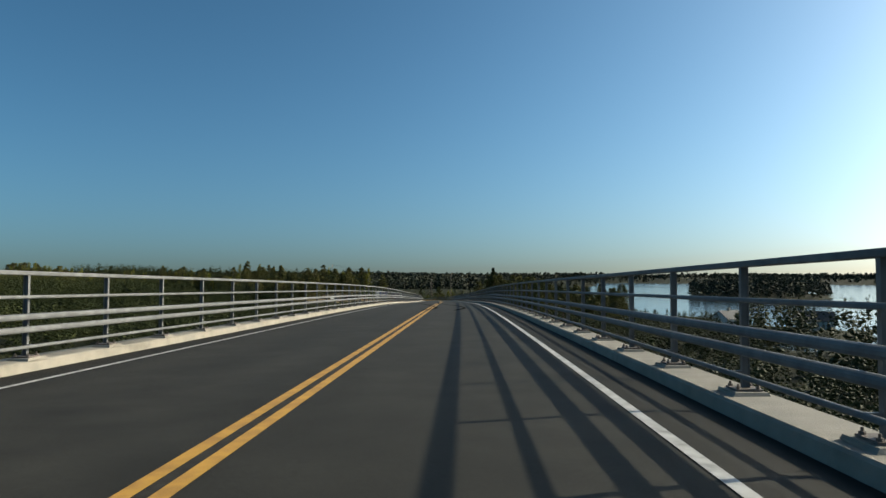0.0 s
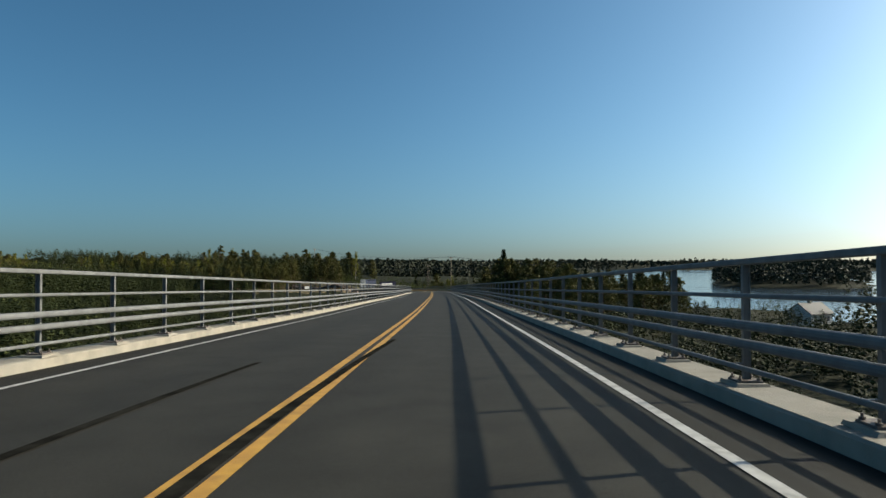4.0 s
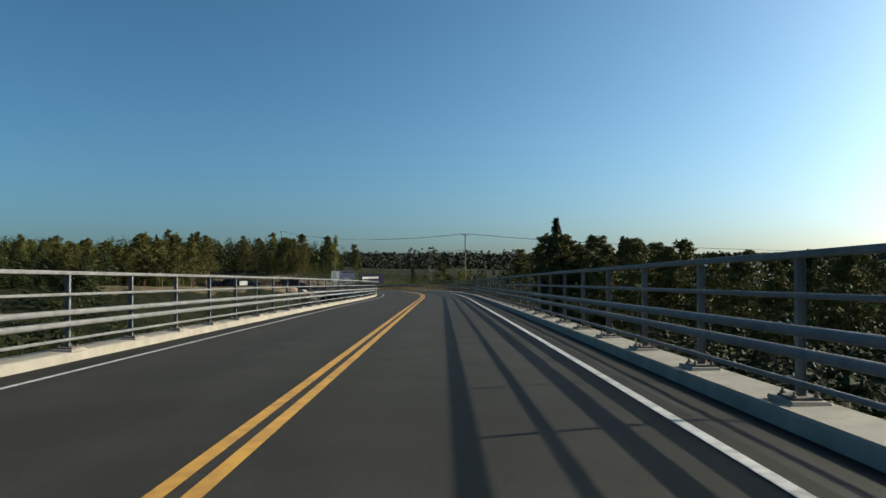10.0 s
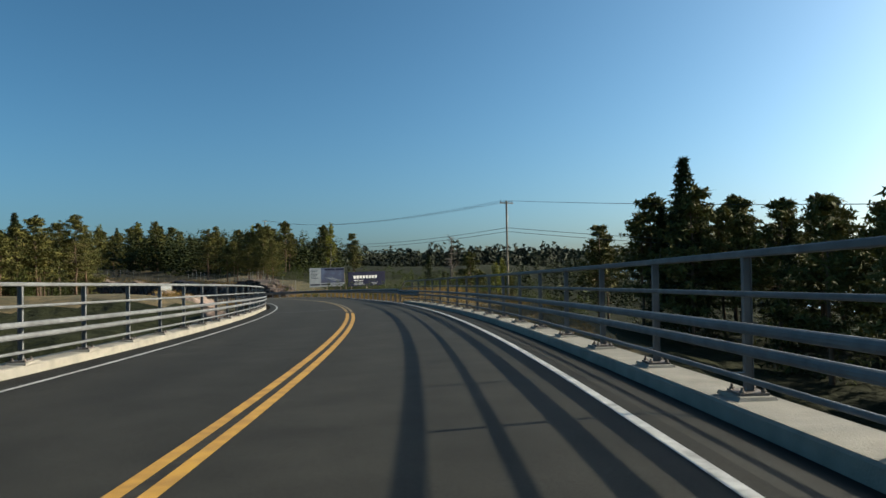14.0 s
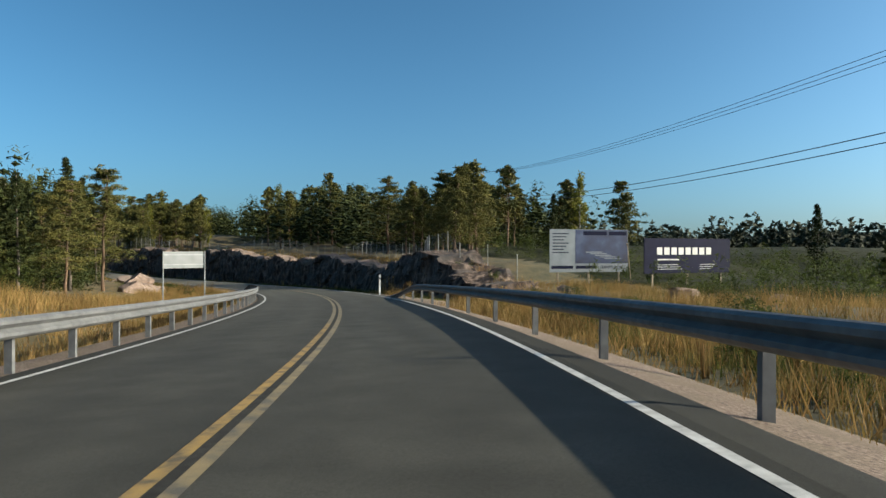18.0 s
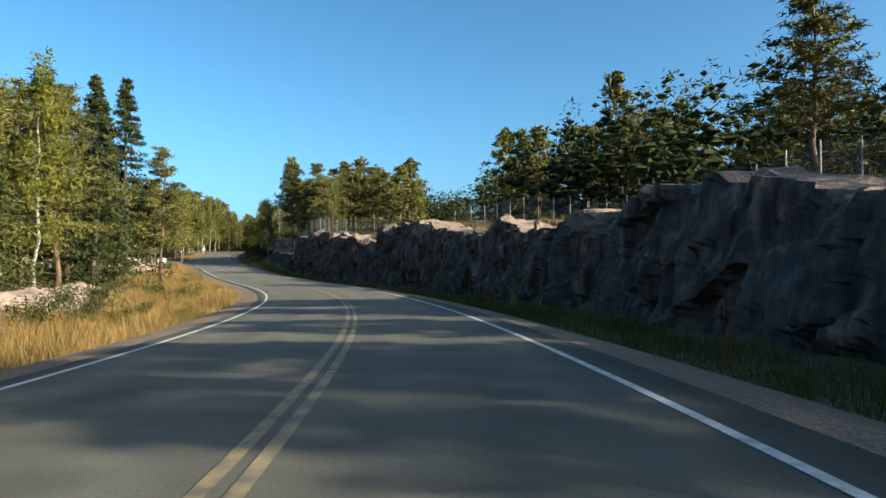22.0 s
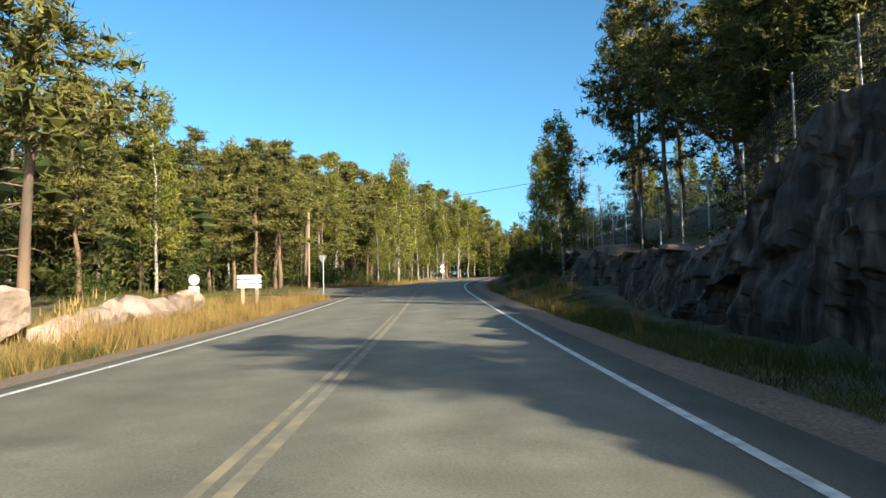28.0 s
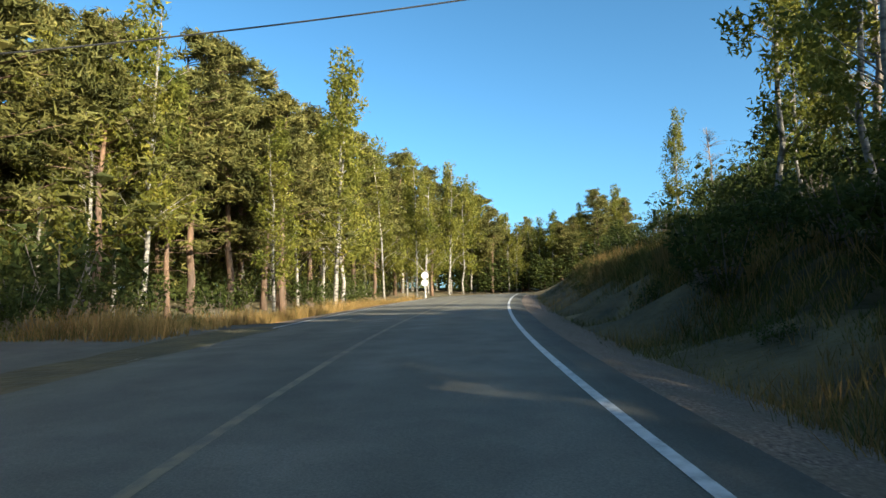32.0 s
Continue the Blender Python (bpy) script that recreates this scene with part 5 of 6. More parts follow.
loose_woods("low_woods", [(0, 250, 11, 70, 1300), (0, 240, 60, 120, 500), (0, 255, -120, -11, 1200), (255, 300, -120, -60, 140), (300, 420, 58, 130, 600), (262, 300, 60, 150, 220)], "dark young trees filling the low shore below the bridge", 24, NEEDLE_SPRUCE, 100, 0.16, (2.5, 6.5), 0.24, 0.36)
loose_woods("young_woods", [(514, 600, -28, -11.5, 300), (405, 515, -34, -16, 200), (355, 405, -36, -20, 90)],
            "young pines filling the wood below the tall crowns", 27, NEEDLE_PINE, 150, 0.17, (4.0, 7.5), 0.24)
loose_woods("undergrowth", [(516, 600, -24, -9.5, 520), (510, 600, -60, -24, 320), (405, 515, -36, -13.5, 420), (355, 405, -40, -18, 160), (305, 355, -60, -25, 160), (484, 560, 13, 34, 260), (308, 356, 23, 48, 260), (262, 300, 36, 80, 160), (384, 470, 34, 60, 120), (345, 402, 30, 78, 300)],
            "saplings and undergrowth between the trunks", 22, LEAF_BUSH, 90, 0.12, (1.2, 4.0), 0.3)
loose_woods("thicket", [(596, 640, -15, 15, 260)], "thicket closing the view where the road bends away", 31, LEAF_BUSH, 150, 0.16, (3.0, 6.5), 0.3, 0.25, 0.0)


# ---- far woods ----
def far_woods():
    """Tree crowns on the far shores and hills, coarser with distance."""
    rng = np.random.default_rng(9)
    n = 90000
    r = 110 + 2600 * rng.uniform(0, 1, n) ** 1.7
    a = rng.uniform(-0.35, math.pi + 0.9, n)
    x, y = r * np.cos(a) - 20, r * np.sin(a) + 200
    ia, ir = np.radians(rng.normal(24.5, 3.2, 700)), rng.normal(640, 60, 700)
    hx, hy = rng.normal(2, 55, 900), rng.normal(560, 48, 900)
    x, y = np.concatenate([ir * np.sin(ia), hx, x]), np.concatenate([30 + ir * np.cos(ia), hy, y])
    r = np.concatenate([ir, 350 + 0 * hx, r])
    s, off = nearest(x, y)
    z = land(x, y)
    keep = (z > WATER_Z + 0.5) & (abs(off) > 175) & (y > -300)
    x, y, z, r = x[keep][:17000], y[keep][:17000], z[keep][:17000], r[keep][:17000]
    h = rng.uniform(8, 14, len(x))
    ok = ~open_view(x, y, z + h) | (np.exp(-((x - 2) / 85) ** 2 - ((y - 560) / 75) ** 2) > 0.35)
    x, y, z, r, h = x[ok], y[ok], z[ok], r[ok], h[ok]
    blades = 24
    c = np.repeat(np.stack([x, y, z], 1), blades, 0)
    k, d = np.repeat(h, blades), np.repeat(r, blades)
    u = rng.uniform(0.1, 1, len(c)) ** 0.75
    spread = k * (0.2 + d / 9000) * np.clip(1.15 - u, 0.1, 1) ** 0.7 * rng.uniform(0.2, 1, len(c))
    q = rng.uniform(0, 6.283, len(c))
    c = c + np.stack([np.cos(q) * spread, np.sin(q) * spread, k * u], 1)
    e = rng.normal(size=c.shape) * [1, 1, 0.7]
    e /= np.linalg.norm(e, axis=1, keepdims=True)
    b = np.cross(e, rng.normal(size=c.shape))
    b /= np.linalg.norm(b, axis=1, keepdims=True)
    w = (0.4 + d / 900)[:, None] * rng.uniform(0.7, 1.4, (len(c), 1))
    v = np.stack([c - e * w * 0.7 - b * w * 0.8, c - e * w * 0.7 + b * w * 0.8, c + e * w * 1.4], 1).reshape(-1, 3)
    tagged(new("far_woods", mesh_of("far_woods", v, np.arange(len(v)).reshape(-1, 3), FAR_WOOD)), "dark coniferous woods on the far shores", "forest", kind="stuff")


far_woods()


# ---- grass and bushes ----
def grass(name, zones, mat, label, seed, height=(0.35, 0.85), lean=0.3):
    """One sheet of loose blades over stretches (s0, s1, off0, off1, count)."""
    rng = np.random.default_rng(seed)
    P = []
    for s0, s1, o0, o1, count in zones:
        count = int(count * 1.7)
        tuft = rng.uniform(0, 1, (count // 7 + 1, 2))
        c = np.repeat(tuft, 7, 0)[:count] + rng.normal(0, 0.12, (count, 2)) / [s1 - s0, o1 - o0]
        c = np.clip(c, 0, 1)
        P.append(on_road(s0 + (s1 - s0) * c[:, 0], o0 + (o1 - o0) * c[:, 1] + rng.normal(0, 0.12, count), 0))
    p = np.concatenate(P)
    p[:, 2] = land(p[:, 0], p[:, 1]) - 0.03
    n = len(p)
    patch = 0.65 + 0.5 * np.clip(fbm(p[:, 0] / 2.5, p[:, 1] / 2.5, seed), -0.6, 1)
    h = rng.uniform(*height, n) * patch
    a = rng.uniform(0, 6.283, n)
    w = rng.uniform(0.007, 0.016, n)
    side = np.stack([np.cos(a), np.sin(a), 0 * a], 1)
    tip = p + np.stack([rng.normal(0, lean, n) * h, rng.normal(0, lean, n) * h, h], 1)
    v = np.stack([p - side * w[:, None], p + side * w[:, None], tip], 1).reshape(-1, 3)
    f = np.arange(len(v)).reshape(-1, 3)
    tagged(new(name, mesh_of(name, v, f, mat)), label, "grass", kind="stuff")


grass("dry_grass", [(272, 339, 6.4, 9.5, 12500), (300, 338, 5.0, 6.4, 1300), (274, 350, 9, 24, 30000), (304, 372, -13, -5.0, 30000), (372, 500, -8.5, -5.1, 60000), (375, 500, -13, -8, 26000), (386, 470, -9.6, -7.4, 16000), (350, 362, 5.6, 8, 3500), (482, 502, 5.2, 6.6, 500), (503, 556, 4.9, 8.5, 9000),
                    (516, 560, -8.2, -4.9, 14000), (352, 480, 11, 18, 12000)], GRASS_DRY, "tall dry yellow roadside grass", 3, (0.35, 1.0))
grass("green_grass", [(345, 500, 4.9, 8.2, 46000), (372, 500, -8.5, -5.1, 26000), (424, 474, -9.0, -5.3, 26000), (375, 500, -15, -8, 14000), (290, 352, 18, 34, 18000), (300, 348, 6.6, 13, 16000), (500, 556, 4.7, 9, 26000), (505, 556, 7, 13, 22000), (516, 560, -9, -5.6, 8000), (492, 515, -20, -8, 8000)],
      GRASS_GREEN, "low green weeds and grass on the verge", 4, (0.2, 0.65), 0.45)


def bush_mesh(seed):
    rng = np.random.default_rng(seed)
    c = rng.normal(0, 0.45, (26, 3)) * [1, 1, 0.6] + [0, 0, 0.75]
    v, f = leaves(c, rng.uniform(0.2, 0.4, 26), 22, 0.07, rng)
    return mesh_of("foliage", v, f, LEAF_BUSH)


BUSHES = [bush_mesh(i) for i in range(3)]
bv, bf = [], []
for q in range(6):
    tube(bv, bf, [(0, 0, -0.1), (0.3 * math.cos(q), 0.3 * math.sin(q), 0.6), (0.5 * math.cos(q), 0.5 * math.sin(q), 1.1)], [0.02, 0.014, 0.006], 4)
BUSH_STEMS = mesh_of("stems", bv, bf, BARK_SPRUCE)
BR = random.Random(8)


def bush(s, off, size, label="green roadside bush with small leaves"):
    p = on_road(s, off, 0)
    ob = new("bush")
    tagged(ob, label, "bush", "roadside bushes")
    ob.matrix_world = Matrix.LocRotScale((p[0], p[1], height_at(p[0], p[1])), Euler((0, 0, BR.uniform(0, 6))), (size, size, size * BR.uniform(0.8, 1.15)))
    part("foliage", BUSHES[BR.randrange(3)], ob)
    part("stem", BUSH_STEMS, ob)


bush(519.5, -9.0, 1.9)
bush(521, -8.8, 1.5)
for i in range(40):
    bush(BR.uniform(508, 560), BR.uniform(9.0, 16), BR.uniform(0.7, 1.5), "yellowing bush on top of the bank")
for i in range(20):
    bush(BR.uniform(515, 560), BR.uniform(-12, -8.5), BR.uniform(0.8, 1.6))
for i in range(22):
    bush(BR.uniform(376, 424), BR.uniform(-11, -7.6), BR.uniform(0.4, 0.85))
for i in range(16):
    bush(BR.uniform(352, 500), BR.uniform(10.5, 14), BR.uniform(0.5, 1.0), "low bush on top of the rock")
for i in range(26):
    bush(BR.uniform(505, 522), BR.uniform(7.0, 12.0), BR.uniform(0.6, 1.3), "dark green bush on the shaded bank")
for i in range(12):
    bush(BR.uniform(428, 476), BR.uniform(-8.4, -6.4), BR.uniform(0.25, 0.5), "green bush in the dry roadside grass")
for i in range(26):
    bush(BR.uniform(512, 556), BR.uniform(5.9, 8.8), BR.uniform(0.25, 0.55), "small bush on the grassy bank")
for i in range(12):
    bush(BR.uniform(300, 350), BR.uniform(12, 34), BR.uniform(0.5, 1.0), "low bush in the dry grass")
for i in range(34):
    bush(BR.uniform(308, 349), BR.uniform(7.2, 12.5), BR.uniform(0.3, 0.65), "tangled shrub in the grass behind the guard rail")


# ---- signs, boards, poles ----
def sign_frame(s, off, face=0.0):
    p = on_road(s, off, 0)
    return (p[0], p[1], height_at(p[0], p[1])), heading(s) + face


def writing(name, text, size, at, mat, parent, label=""):
    """Built-in font turned to a mesh, standing upright and facing -y of its parent."""
    cu = bpy.data.curves.new(name, "FONT")
    cu.body, cu.size, cu.align_x, cu.extrude = text, size, "LEFT", 0.004
    tmp = bpy.data.objects.new(name, cu)
    scene.collection.objects.link(tmp)
    me = bpy.data.meshes.new_from_object(tmp.evaluated_get(bpy.context.evaluated_depsgraph_get()))
    bpy.data.objects.remove(tmp)
    me.materials.clear()
    me.materials.append(mat)
    ob = part(name, me, parent, label)
    ob.matrix_local = pose(*at, 90, 0, 0)
    return ob


def slab(name, lo, hi, mat, parent, label=""):
    v, f = [], []
    box(v, f, lo, hi)
    return part(name, mesh_of(name, v, f, mat), parent, label)


def rod(name, pts, r, mat, parent, sides=8, label=""):
    v, f = [], []
    tube(v, f, pts, [r] * len(pts), sides)
    return part(name, mesh_of(name, v, f, mat), parent, label)


def billboard_navy():
    a, b = on_road(349.5, 24.8, 0), on_road(350.6, 33.6, 0)
    w = float(np.hypot(*(b - a)[:2]))
    z = min(height_at(a[0], a[1]), height_at(b[0], b[1]))
    top = float(np.interp(350, S_GRID, RZ)) + 4.05 - z
    ob = thing("billboard", (*a[:2], z), "dark navy advertising board with white lettering on timber legs", "billboard", "advertising boards", math.atan2(b[1] - a[1], b[0] - a[0]))
    slab("panel", (0, -0.04, top - 2.75), (w, 0.04, top), NAVY, ob)
    for x in (0.9, w / 2, w - 0.9):
        slab("leg", (x - 0.07, 0.045, -0.6), (x + 0.07, 0.185, top - 0.1), WOOD, ob)
    # a plain brand bar with its tick, then lines of small print
    for k in range(8):
        slab("brand_bar", (1.25 + 0.72 * k, -0.05, top - 1.28), (1.25 + 0.72 * k + 0.52, -0.042, top - 0.72), SIGN_WHITE, ob, "white block of a brand mark")
    slab("text_bar", (1.3, -0.05, top - 1.72), (2.4, -0.042, top - 1.62), SIGN_WHITE, ob)
    slab("text_bar", (2.5, -0.05, top - 1.72), (3.5, -0.042, top - 1.62), SIGN_WHITE, ob)
    for k in range(3):
        slab("text_bar", (1.3, -0.05, top - 2.1 - 0.17 * k), (3.4 + 0.2 * k, -0.042, top - 2.05 - 0.17 * k), SIGN_BACK, ob)
        slab("text_bar", (5.6, -0.05, top - 2.1 - 0.17 * k), (7.2 - 0.2 * k, -0.042, top - 2.05 - 0.17 * k), SIGN_BACK, ob)


BLUE_PHOTO = ramp_mat("harbour_blue", [(0.3, (0.006, 0.01, 0.035)), (0.6, (0.015, 0.03, 0.08)), (0.75, (0.04, 0.06, 0.12))], 0.9, 0.5)
PANEL_PALE = ramp_mat("pale_blue_panel", [(0.3, (0.138, 0.16, 0.176)), (0.7, (0.187, 0.209, 0.226))], 1.5, 0.5)


def billboard_pale():
    a, b = on_road(355.9, 20.3, 0), on_road(355.7, 27.8, 0)
    w = float(np.hypot(*(b - a)[:2]))
    z = min(height_at(a[0], a[1]), height_at(b[0], b[1]))
    top = float(np.interp(357, S_GRID, RZ)) + 5.2 - z
    ob = thing("billboard", (*a[:2], z), "pale advertising board with a blue marina picture on timber legs", "billboard", "advertising boards", math.atan2(b[1] - a[1], b[0] - a[0]))
    slab("panel", (0, -0.04, top - 3.7), (w, 0.04, top), PANEL_PALE, ob)
    slab("picture", (w * 0.32, -0.055, top - 2.95), (w - 0.03, -0.043, top - 0.03), BLUE_PHOTO, ob, "dark blue picture of boats at jetties")
    for k in range(5):
        x0 = w * (0.45 + 0.06 * k)
        slab("jetty", (x0, -0.064, top - 2.0 - 0.14 * k), (x0 + 1.6, -0.057, top - 1.93 - 0.14 * k), PANEL_PALE, ob)
    for x in (0.8, w / 2, w - 0.8):
        slab("leg", (x - 0.07, 0.045, -0.8), (x + 0.07, 0.185, top - 0.1), WOOD, ob)
    rod("brace", [(w - 0.1, -0.1, top - 1.2), (w + 0.9, 0.9, 0.0)], 0.06, WOOD_PALE, ob, 6, "slanting pale timber brace")
    for k in range(7):
        slab("text_bar", (0.25, -0.05, top - 0.42 - 0.27 * k), (0.25 + w * (0.2 - 0.03 * (k % 3)), -0.042, top - 0.34 - 0.27 * k), NAVY, ob)
    for k in range(2):
        slab("text_bar", (w * (0.42 + 0.33 * k), -0.07, top - 0.5), (w * (0.72 + 0.26 * k), -0.058, top - 0.16), NAVY, ob, "dark lettering along the top")
    for k in range(2):
        slab("text_bar", (0.15 + 2.3 * k, -0.05, top - 3.4), (2.2 + 2.2 * k, -0.042, top - 3.14), NAVY, ob)
    writing("lettering", "TERVETULOA!", 0.36, (w - 2.75, -0.05, top - 3.4), NAVY, ob, "dark lettering along the foot")


billboard_navy()
billboard_pale()


def blank_sign():
    a, b = on_road(347.2, -9.4, 0), on_road(348.3, -7.1, 0)
    w = float(np.hypot(*(b - a)[:2]))
    z = min(height_at(a[0], a[1]), height_at(b[0], b[1]))
    top = float(np.interp(348, S_GRID, RZ)) + 2.95 - z
    ob = thing("road_sign", (*a[:2], z), "large grey back of a road sign on two posts", "road sign", "", math.atan2(b[1] - a[1], b[0] - a[0]))
    slab("panel", (0.05, 0.04, top - 1.05), (w - 0.05, 0.07, top - 0.02), SIGN_GREY, ob)
    for x in (0, w):
        rod("post", [(x, 0, -0.6), (x, 0, top)], 0.04, SIGN_GREY, ob)
    slab("rail", (0, 0.0, top - 0.85), (w, 0.038, top - 0.79), SIGN_BACK, ob)
    slab("rail", (0, 0.0, top - 0.25), (w, 0.038, top - 0.19), SIGN_BACK, ob)


blank_sign()


def disc(name, r, z, mat, parent, label="", y=0.0):
    v, f = [], []
    tube(v, f, [(0, y - 0.015, z), (0, y + 0.015, z)], [r, r], 28)
    return part(name, mesh_of(name, v, f, mat), parent, label)


def delineator(s, off):
    at, rz = sign_frame(s, off)
    ob = thing("delineator_post", at, "white plastic edge marker post in the gravel", "marker post", "", rz)
    v, f = [], []
    box(v, f, (-0.06, -0.025, -0.3), (0.06, 0.025, 1.5))
    box(v, f, (-0.05, -0.02, 1.5), (0.05, 0.02, 1.56))
    part("body", mesh_of("body", v, f, SIGN_WHITE), ob)
    slab("reflector", (-0.035, -0.032, 1.2), (0.035, -0.026, 1.38), NAVY, ob, "dark reflector band")
    ob.location.z = float(on_road(s, off, -0.16)[2])


delineator(354.2, 5.15)

at, rz = sign_frame(500.1, -5.6)
ob = thing("yield_sign", at, "back of a grey triangular yield sign on a thin post", "road sign", "junction signs", rz + 0.95)
rod("post", [(0, 0, -0.4), (0, 0, 2.6)], 0.03, SIGN_BACK, ob)
ty = mesh_of("plate", [(-0.36, 0.05, 2.65), (0.36, 0.05, 2.65), (0, 0.05, 2.0), (-0.36, 0.07, 2.65), (0.36, 0.07, 2.65), (0, 0.07, 2.0)], [(0, 2, 1), (3, 4, 5), (0, 1, 4, 3), (1, 2, 5, 4), (2, 0, 3, 5)], STEEL)
part("plate", ty, ob)

at, rz = sign_frame(497, -12.4)
ob = thing("round_sign", at, "round white sign over two small plates", "road sign", "junction signs", rz)
rod("post", [(0, 0.05, -0.4), (0, 0.05, 1.4)], 0.03, SIGN_BACK, ob)
disc("plate", 0.3, 1.2, SIGN_WHITE, ob)
slab("small_plate", (-0.3, -0.015, 0.62), (0.3, 0.015, 0.82), SIGN_WHITE, ob)
slab("small_plate", (-0.3, -0.015, 0.38), (0.3, 0.015, 0.58), SIGN_WHITE, ob)

at, rz = sign_frame(495.4, -8.8)
ob = thing("direction_sign", at, "white plank sign boards on two timber posts", "sign board", "junction signs", rz + 0.1)
for x in (-0.35, 0.4):
    slab("post", (x - 0.09, 0.02, -0.4), (x + 0.09, 0.1, 1.95), WOOD_PALE, ob)
for z, x0 in ((1.88, 0), (1.62, 0), (1.36, 0)):
    slab("board", (-0.64, -0.02, z - 0.09), (0.64, 0.018, z + 0.1), SIGN_WHITE, ob)
for z in (1.75, 1.49):
    slab("text_bar", (-0.35, -0.012, z - 0.03), (0.4, 0.012, z + 0.03), CABLE, ob)

at, rz = sign_frame(562, -5.4)
ob = thing("double_round_sign", at, "two round white signs stacked on one post", "road sign", "", rz)
rod("post", [(0, 0.05, -0.4), (0, 0.05, 2.5)], 0.035, SIGN_BACK, ob)
disc("plate", 0.32, 2.25, SIGN_WHITE, ob)
disc("plate", 0.32, 1.58, SIGN_WHITE, ob)


def wood_pole(s, off, top, label, arm=False, r=0.13, mat=WOOD):
    p = on_road(s, off, 0)
    z = height_at(p[0], p[1])
    h = float(np.interp(s, S_GRID, RZ)) + top - z
    ob = thing("utility_pole", (p[0], p[1], z), label, "utility pole", "utility poles", heading(s))
    rod("pole", [(0, 0, -0.5), (0, 0, h)], r, mat, ob, 10)
    if arm:
        slab("crossarm", (-0.95, -0.06, h - 0.32), (0.95, 0.06, h - 0.18), WOOD, ob)
        for x in (-0.85, 0.0, 0.85):
            rod("insulator", [(x, 0, h - 0.18), (x, 0, h + 0.12)], 0.045, CABLE, ob, 8)
        rod("bracket", [(0, -0.2, h - 3.6), (0, 0.2, h - 3.6)], 0.03, CABLE, ob, 6)
    return ob, Vector((p[0], p[1], z + h))


_, TOP1 = wood_pole(308.6, 29.3, 11.8, "tall weathered wooden power pole with a crossarm", True)
_, TOP2 = wood_pole(417, 60.0, 21.5, "distant wooden power pole among the pines", True)
_, TOP3 = wood_pole(517, -10.8, 6.6, "slim pale wooden pole at the wood's edge", False, 0.09, WOOD_PALE)
TOP0 = Vector(on_road(230, 105, 4.0))


def cable(a, b, sag, r, label):
    v, f = [], []
    pts = [a.lerp(b, i / 24) - Vector((0, 0, sag * 4 * (i / 24) * (1 - i / 24))) for i in range(25)]
    tube(v, f, pts, [r] * 25, 5)
    tagged(new("power_line", mesh_of("power_line", v, f, CABLE)), label, "cable", "overhead lines")


for dx in (-0.85, 0.0, 0.85):
    o = Vector((dx * math.cos(heading(330)), dx * math.sin(heading(330)), 0.05))
    cable(TOP1 + o, TOP2 + o, 2.2, 0.018, "thin black power line between poles")
    cable(TOP0 + o, TOP1 + o, 2.0, 0.018, "thin black power line between poles")
for dz in (-3.5, -4.0):
    cable(TOP1 + Vector((0, 0, dz)), TOP2 + Vector((0, 0, dz * 1.3)), 2.6, 0.03, "black telephone cable below the power lines")
    cable(TOP0 + Vector((0, 0, dz)), TOP1 + Vector((0, 0, dz)), 2.5, 0.03, "black telephone cable below the power lines")
_, TOP4 = wood_pole(517.5, 12.0, 9.2, "slim grey wooden pole on the shaded bank", False, 0.06, WOOD)
cable(TOP3, TOP4, 0.35, 0.022, "black cable across the road")

# ---- side road at the junction ----
jv = []
for i in range(14):
    for k in range(12):
        off = -3.6 - 3.2 * k
        mid = 510.5 - 0.25 * k
        half = 3.4 + 9.6 * math.exp(-k / 1.9)
        q = on_road(mid + (i / 6.5 - 1) * half, off, -0.004 - 0.012 * max(0.0, -off - 3.8))
        jv.append(q)
jf = [(i * 12 + k, i * 12 + k + 1, (i + 1) * 12 + k + 1, (i + 1) * 12 + k) for i in range(13) for k in range(11)]
for i, sg in ((0, -1), (13, 1)):
    n = len(jv)
    for k in range(12):
        off, half = -3.6 - 3.2 * k, 3.4 + 9.6 * math.exp(-k / 1.9)
        jv.append(on_road(510.5 - 0.25 * k + sg * (half + 0.9), off, -0.7 - 0.012 * max(0.0, -off - 3.8)))
    jf += [(i * 12 + k, i * 12 + k + 1, n + k + 1, n + k) for k in range(11)]
tagged(new("side_road", mesh_of("side_road", jv, jf, SIDE_ASPHALT, True)), "worn asphalt side road joining at the junction", "road", kind="structure")


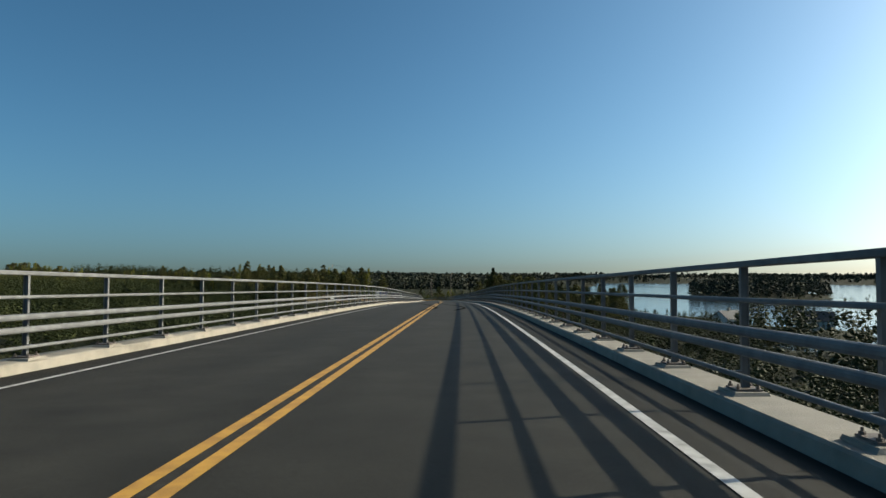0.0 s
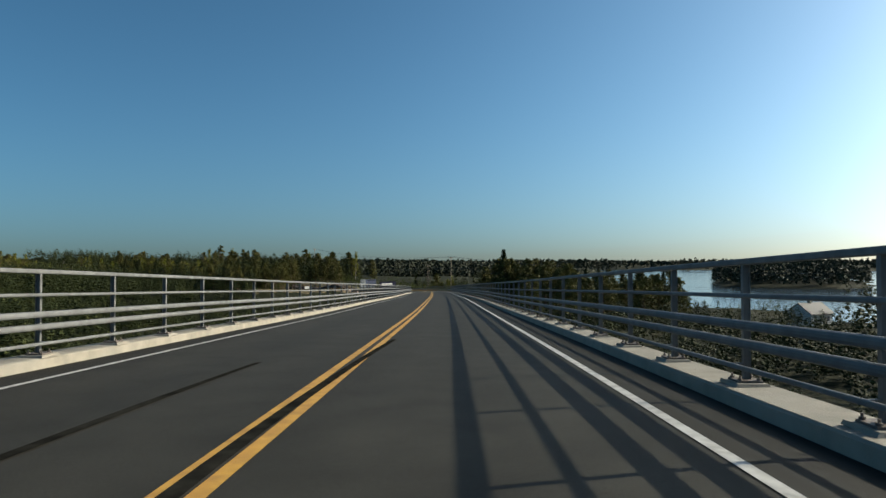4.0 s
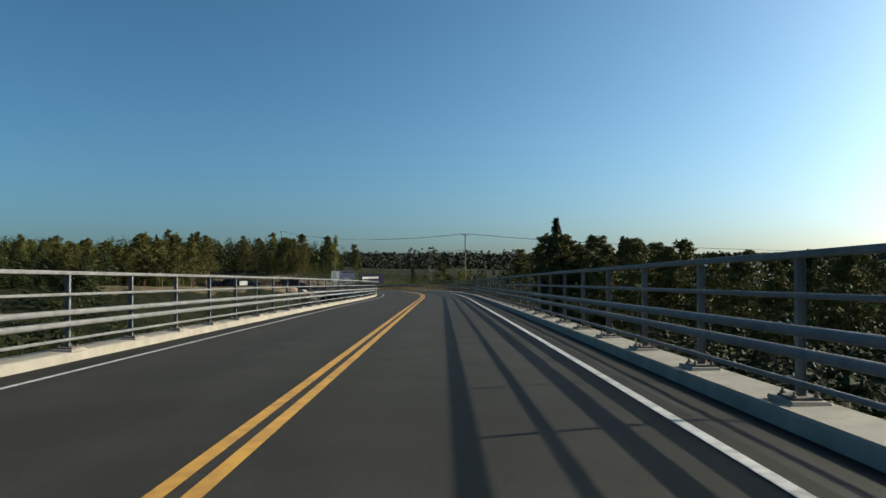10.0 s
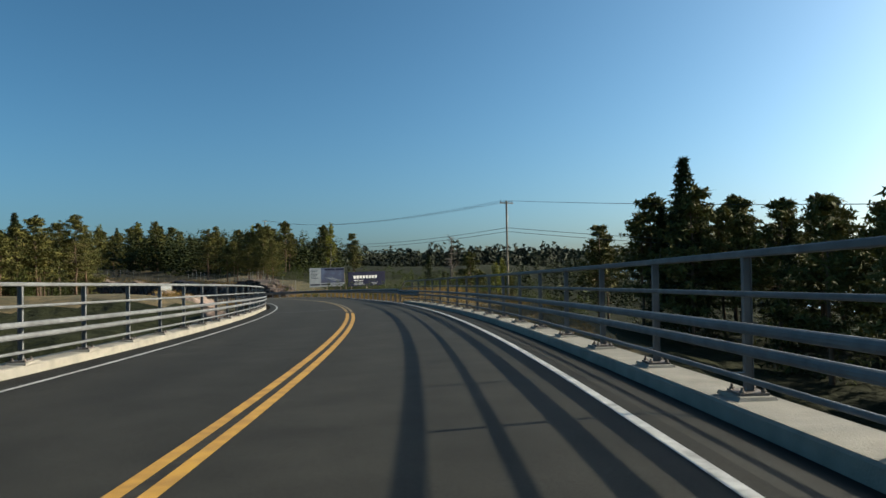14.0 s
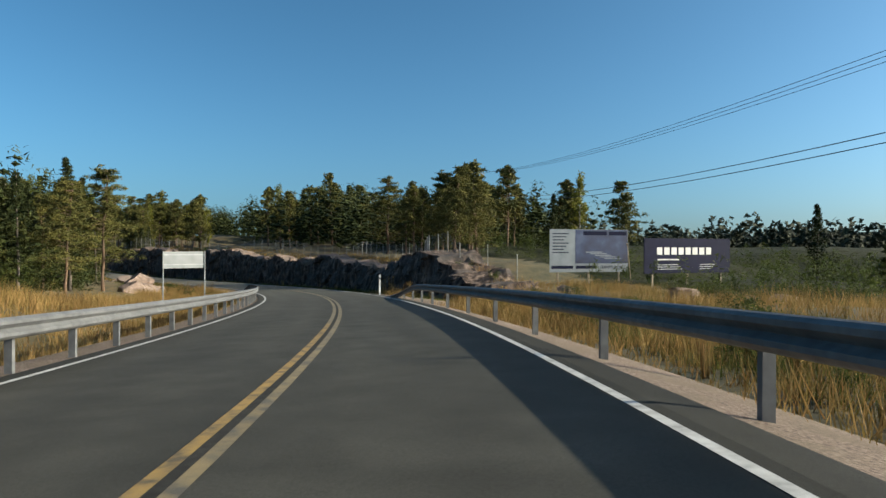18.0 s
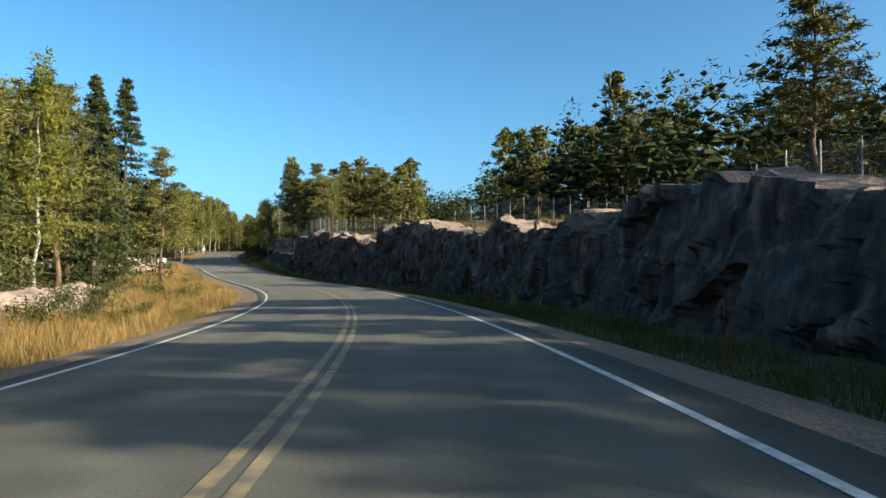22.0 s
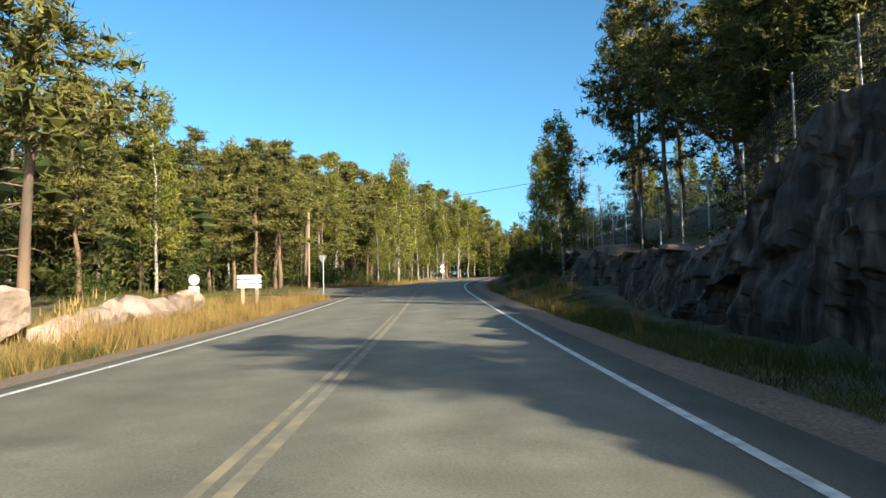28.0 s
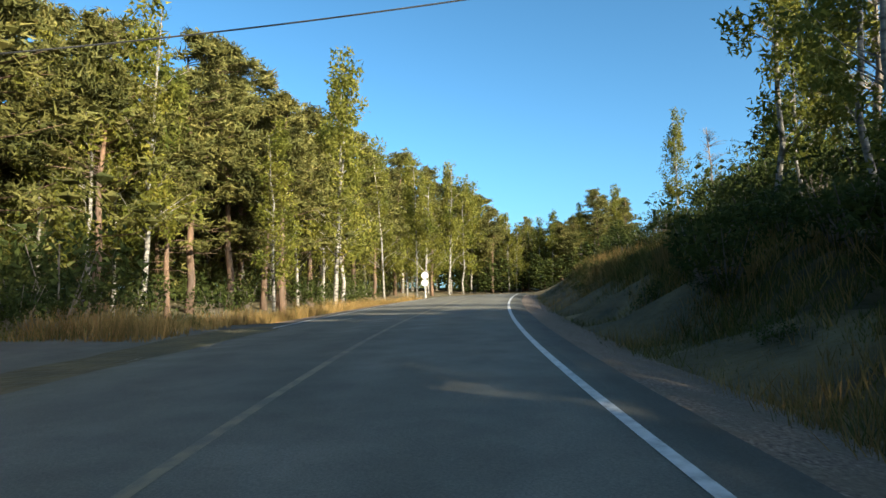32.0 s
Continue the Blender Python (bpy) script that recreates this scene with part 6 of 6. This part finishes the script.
# ---- small houses by the lake ----
def lake_house(x, y, turn, w, d, h, wall_mat, label):
    z = max(height_at(x, y), WATER_Z + 0.5)
    ob = thing("lake_house", (x, y, z), label, "house", "lakeside houses", turn)
    v, f = [], []
    box(v, f, (-w / 2, -d / 2, -2.0), (w / 2, d / 2, h))
    n = len(v)
    v += [(-w / 2, -d / 2, h), (-w / 2, d / 2, h), (-w / 2, 0, h + d * 0.36), (w / 2, -d / 2, h), (w / 2, d / 2, h), (w / 2, 0, h + d * 0.36)]
    f += [(n, n + 1, n + 2), (n + 3, n + 5, n + 4)]
    part("wall", mesh_of("wall", v, f, wall_mat), ob)
    for sg in (-1, 1):
        e = 0.5
        rv = [(-w / 2 - e, sg * (d / 2 + e), h - e * 0.72), (w / 2 + e, sg * (d / 2 + e), h - e * 0.72), (w / 2 + e, 0, h + d * 0.36), (-w / 2 - e, 0, h + d * 0.36)]
        rv += [(a, b, c + 0.18) for a, b, c in rv]
        part("roof", mesh_of("roof", rv, [(0, 1, 2, 3), (4, 7, 6, 5), (0, 4, 5, 1), (1, 5, 6, 2), (2, 6, 7, 3), (3, 7, 4, 0)], CABLE), ob, "dark pitched roof")
    slab("chimney", (-0.4, -0.4, h + d * 0.2), (0.4, 0.4, h + d * 0.36 + 1.1), CONCRETE, ob)
    for sg in (-1, 1):
        for k in (-0.3, 0.02, 0.32):
            slab("window", (k * w - 0.5, sg * (d / 2 + 0.02) - 0.02, 1.0), (k * w + 0.5, sg * (d / 2 + 0.02) + 0.02, 2.2), CABLE, ob, "dark window")
        slab("window", (sg * (w / 2 + 0.02) - 0.02, -0.6, 1.0), (sg * (w / 2 + 0.02) + 0.02, 0.6, 2.2), CABLE, ob, "dark window")
    slab("door", (0.14 * w, -d / 2 - 0.06, 0.0), (0.14 * w + 0.95, -d / 2 - 0.005, 2.05), WOOD, ob)


lake_house(95, 240, 0.5, 9.0, 7.0, 3.2, SIGN_WHITE, "small white house with a dark roof near the lake")
lake_house(119, 229, -0.3, 11.0, 7.5, 3.4, SIGN_WHITE, "white lakeside house between trees")


# ---- tall roadside weeds ----
def weed_mesh(seed):
    rng = np.random.default_rng(seed)
    v, f = [], []
    for k in range(26):
        a, q, hh = rng.uniform(0, 6.28), abs(rng.normal(0, 0.16)), rng.uniform(0.55, 1.25)
        x, y = 0.06 * math.cos(a), 0.06 * math.sin(a)
        tip = (math.cos(a) * (0.06 + q), math.sin(a) * (0.06 + q), hh)
        mid = ((x + tip[0]) * 0.42, (y + tip[1]) * 0.42, hh * 0.55)
        tube(v, f, [(x, y, -0.05), mid, tip], [0.006, 0.005, 0.003], 3)
        n = len(v)
        w = rng.uniform(0.012, 0.022)
        v += [(tip[0] - w, tip[1], tip[2] - 0.1), (tip[0] + w, tip[1], tip[2] - 0.1), (tip[0], tip[1] + 0.01, tip[2] + 0.1)]
        f.append((n, n + 1, n + 2))
    return mesh_of("tall_weed", v, f, GRASS_DRY)


WEEDS = [weed_mesh(60 + i) for i in range(3)]
WR = random.Random(12)


def weed(s, off, size):
    p = on_road(s, off, 0)
    ob = new("tall_weed", WEEDS[WR.randrange(3)])
    ob.matrix_world = Matrix.LocRotScale((p[0], p[1], height_at(p[0], p[1])), Euler((0, 0, WR.uniform(0, 6))), (size, size, size * WR.uniform(0.85, 1.15)))
    tagged(ob, "tall tuft of dry straw-coloured grass on the verge", "grass tuft", "verge grass tufts")


for s, off, size in [(356.5, 6.6, 1.3), (357.6, 7.0, 1.1), (359.5, 6.8, 1.2), (352.5, 7.0, 1.0), (498.6, 6.1, 1.2), (500.2, 7.0, 1.1), (441.5, -6.6, 1.5), (446, -6.2, 1.1)]:
    weed(s, off, size)
for i in range(30):
    weed(WR.uniform(300, 350), WR.uniform(5.8, 10), WR.uniform(0.6, 1.0))
for i in range(34):
    weed(WR.uniform(376, 498), WR.uniform(-8.0, -5.4), WR.uniform(0.6, 1.1))
for i in range(24):
    weed(WR.uniform(360, 520), WR.uniform(5.6, 7.6), WR.uniform(0.6, 1.1))
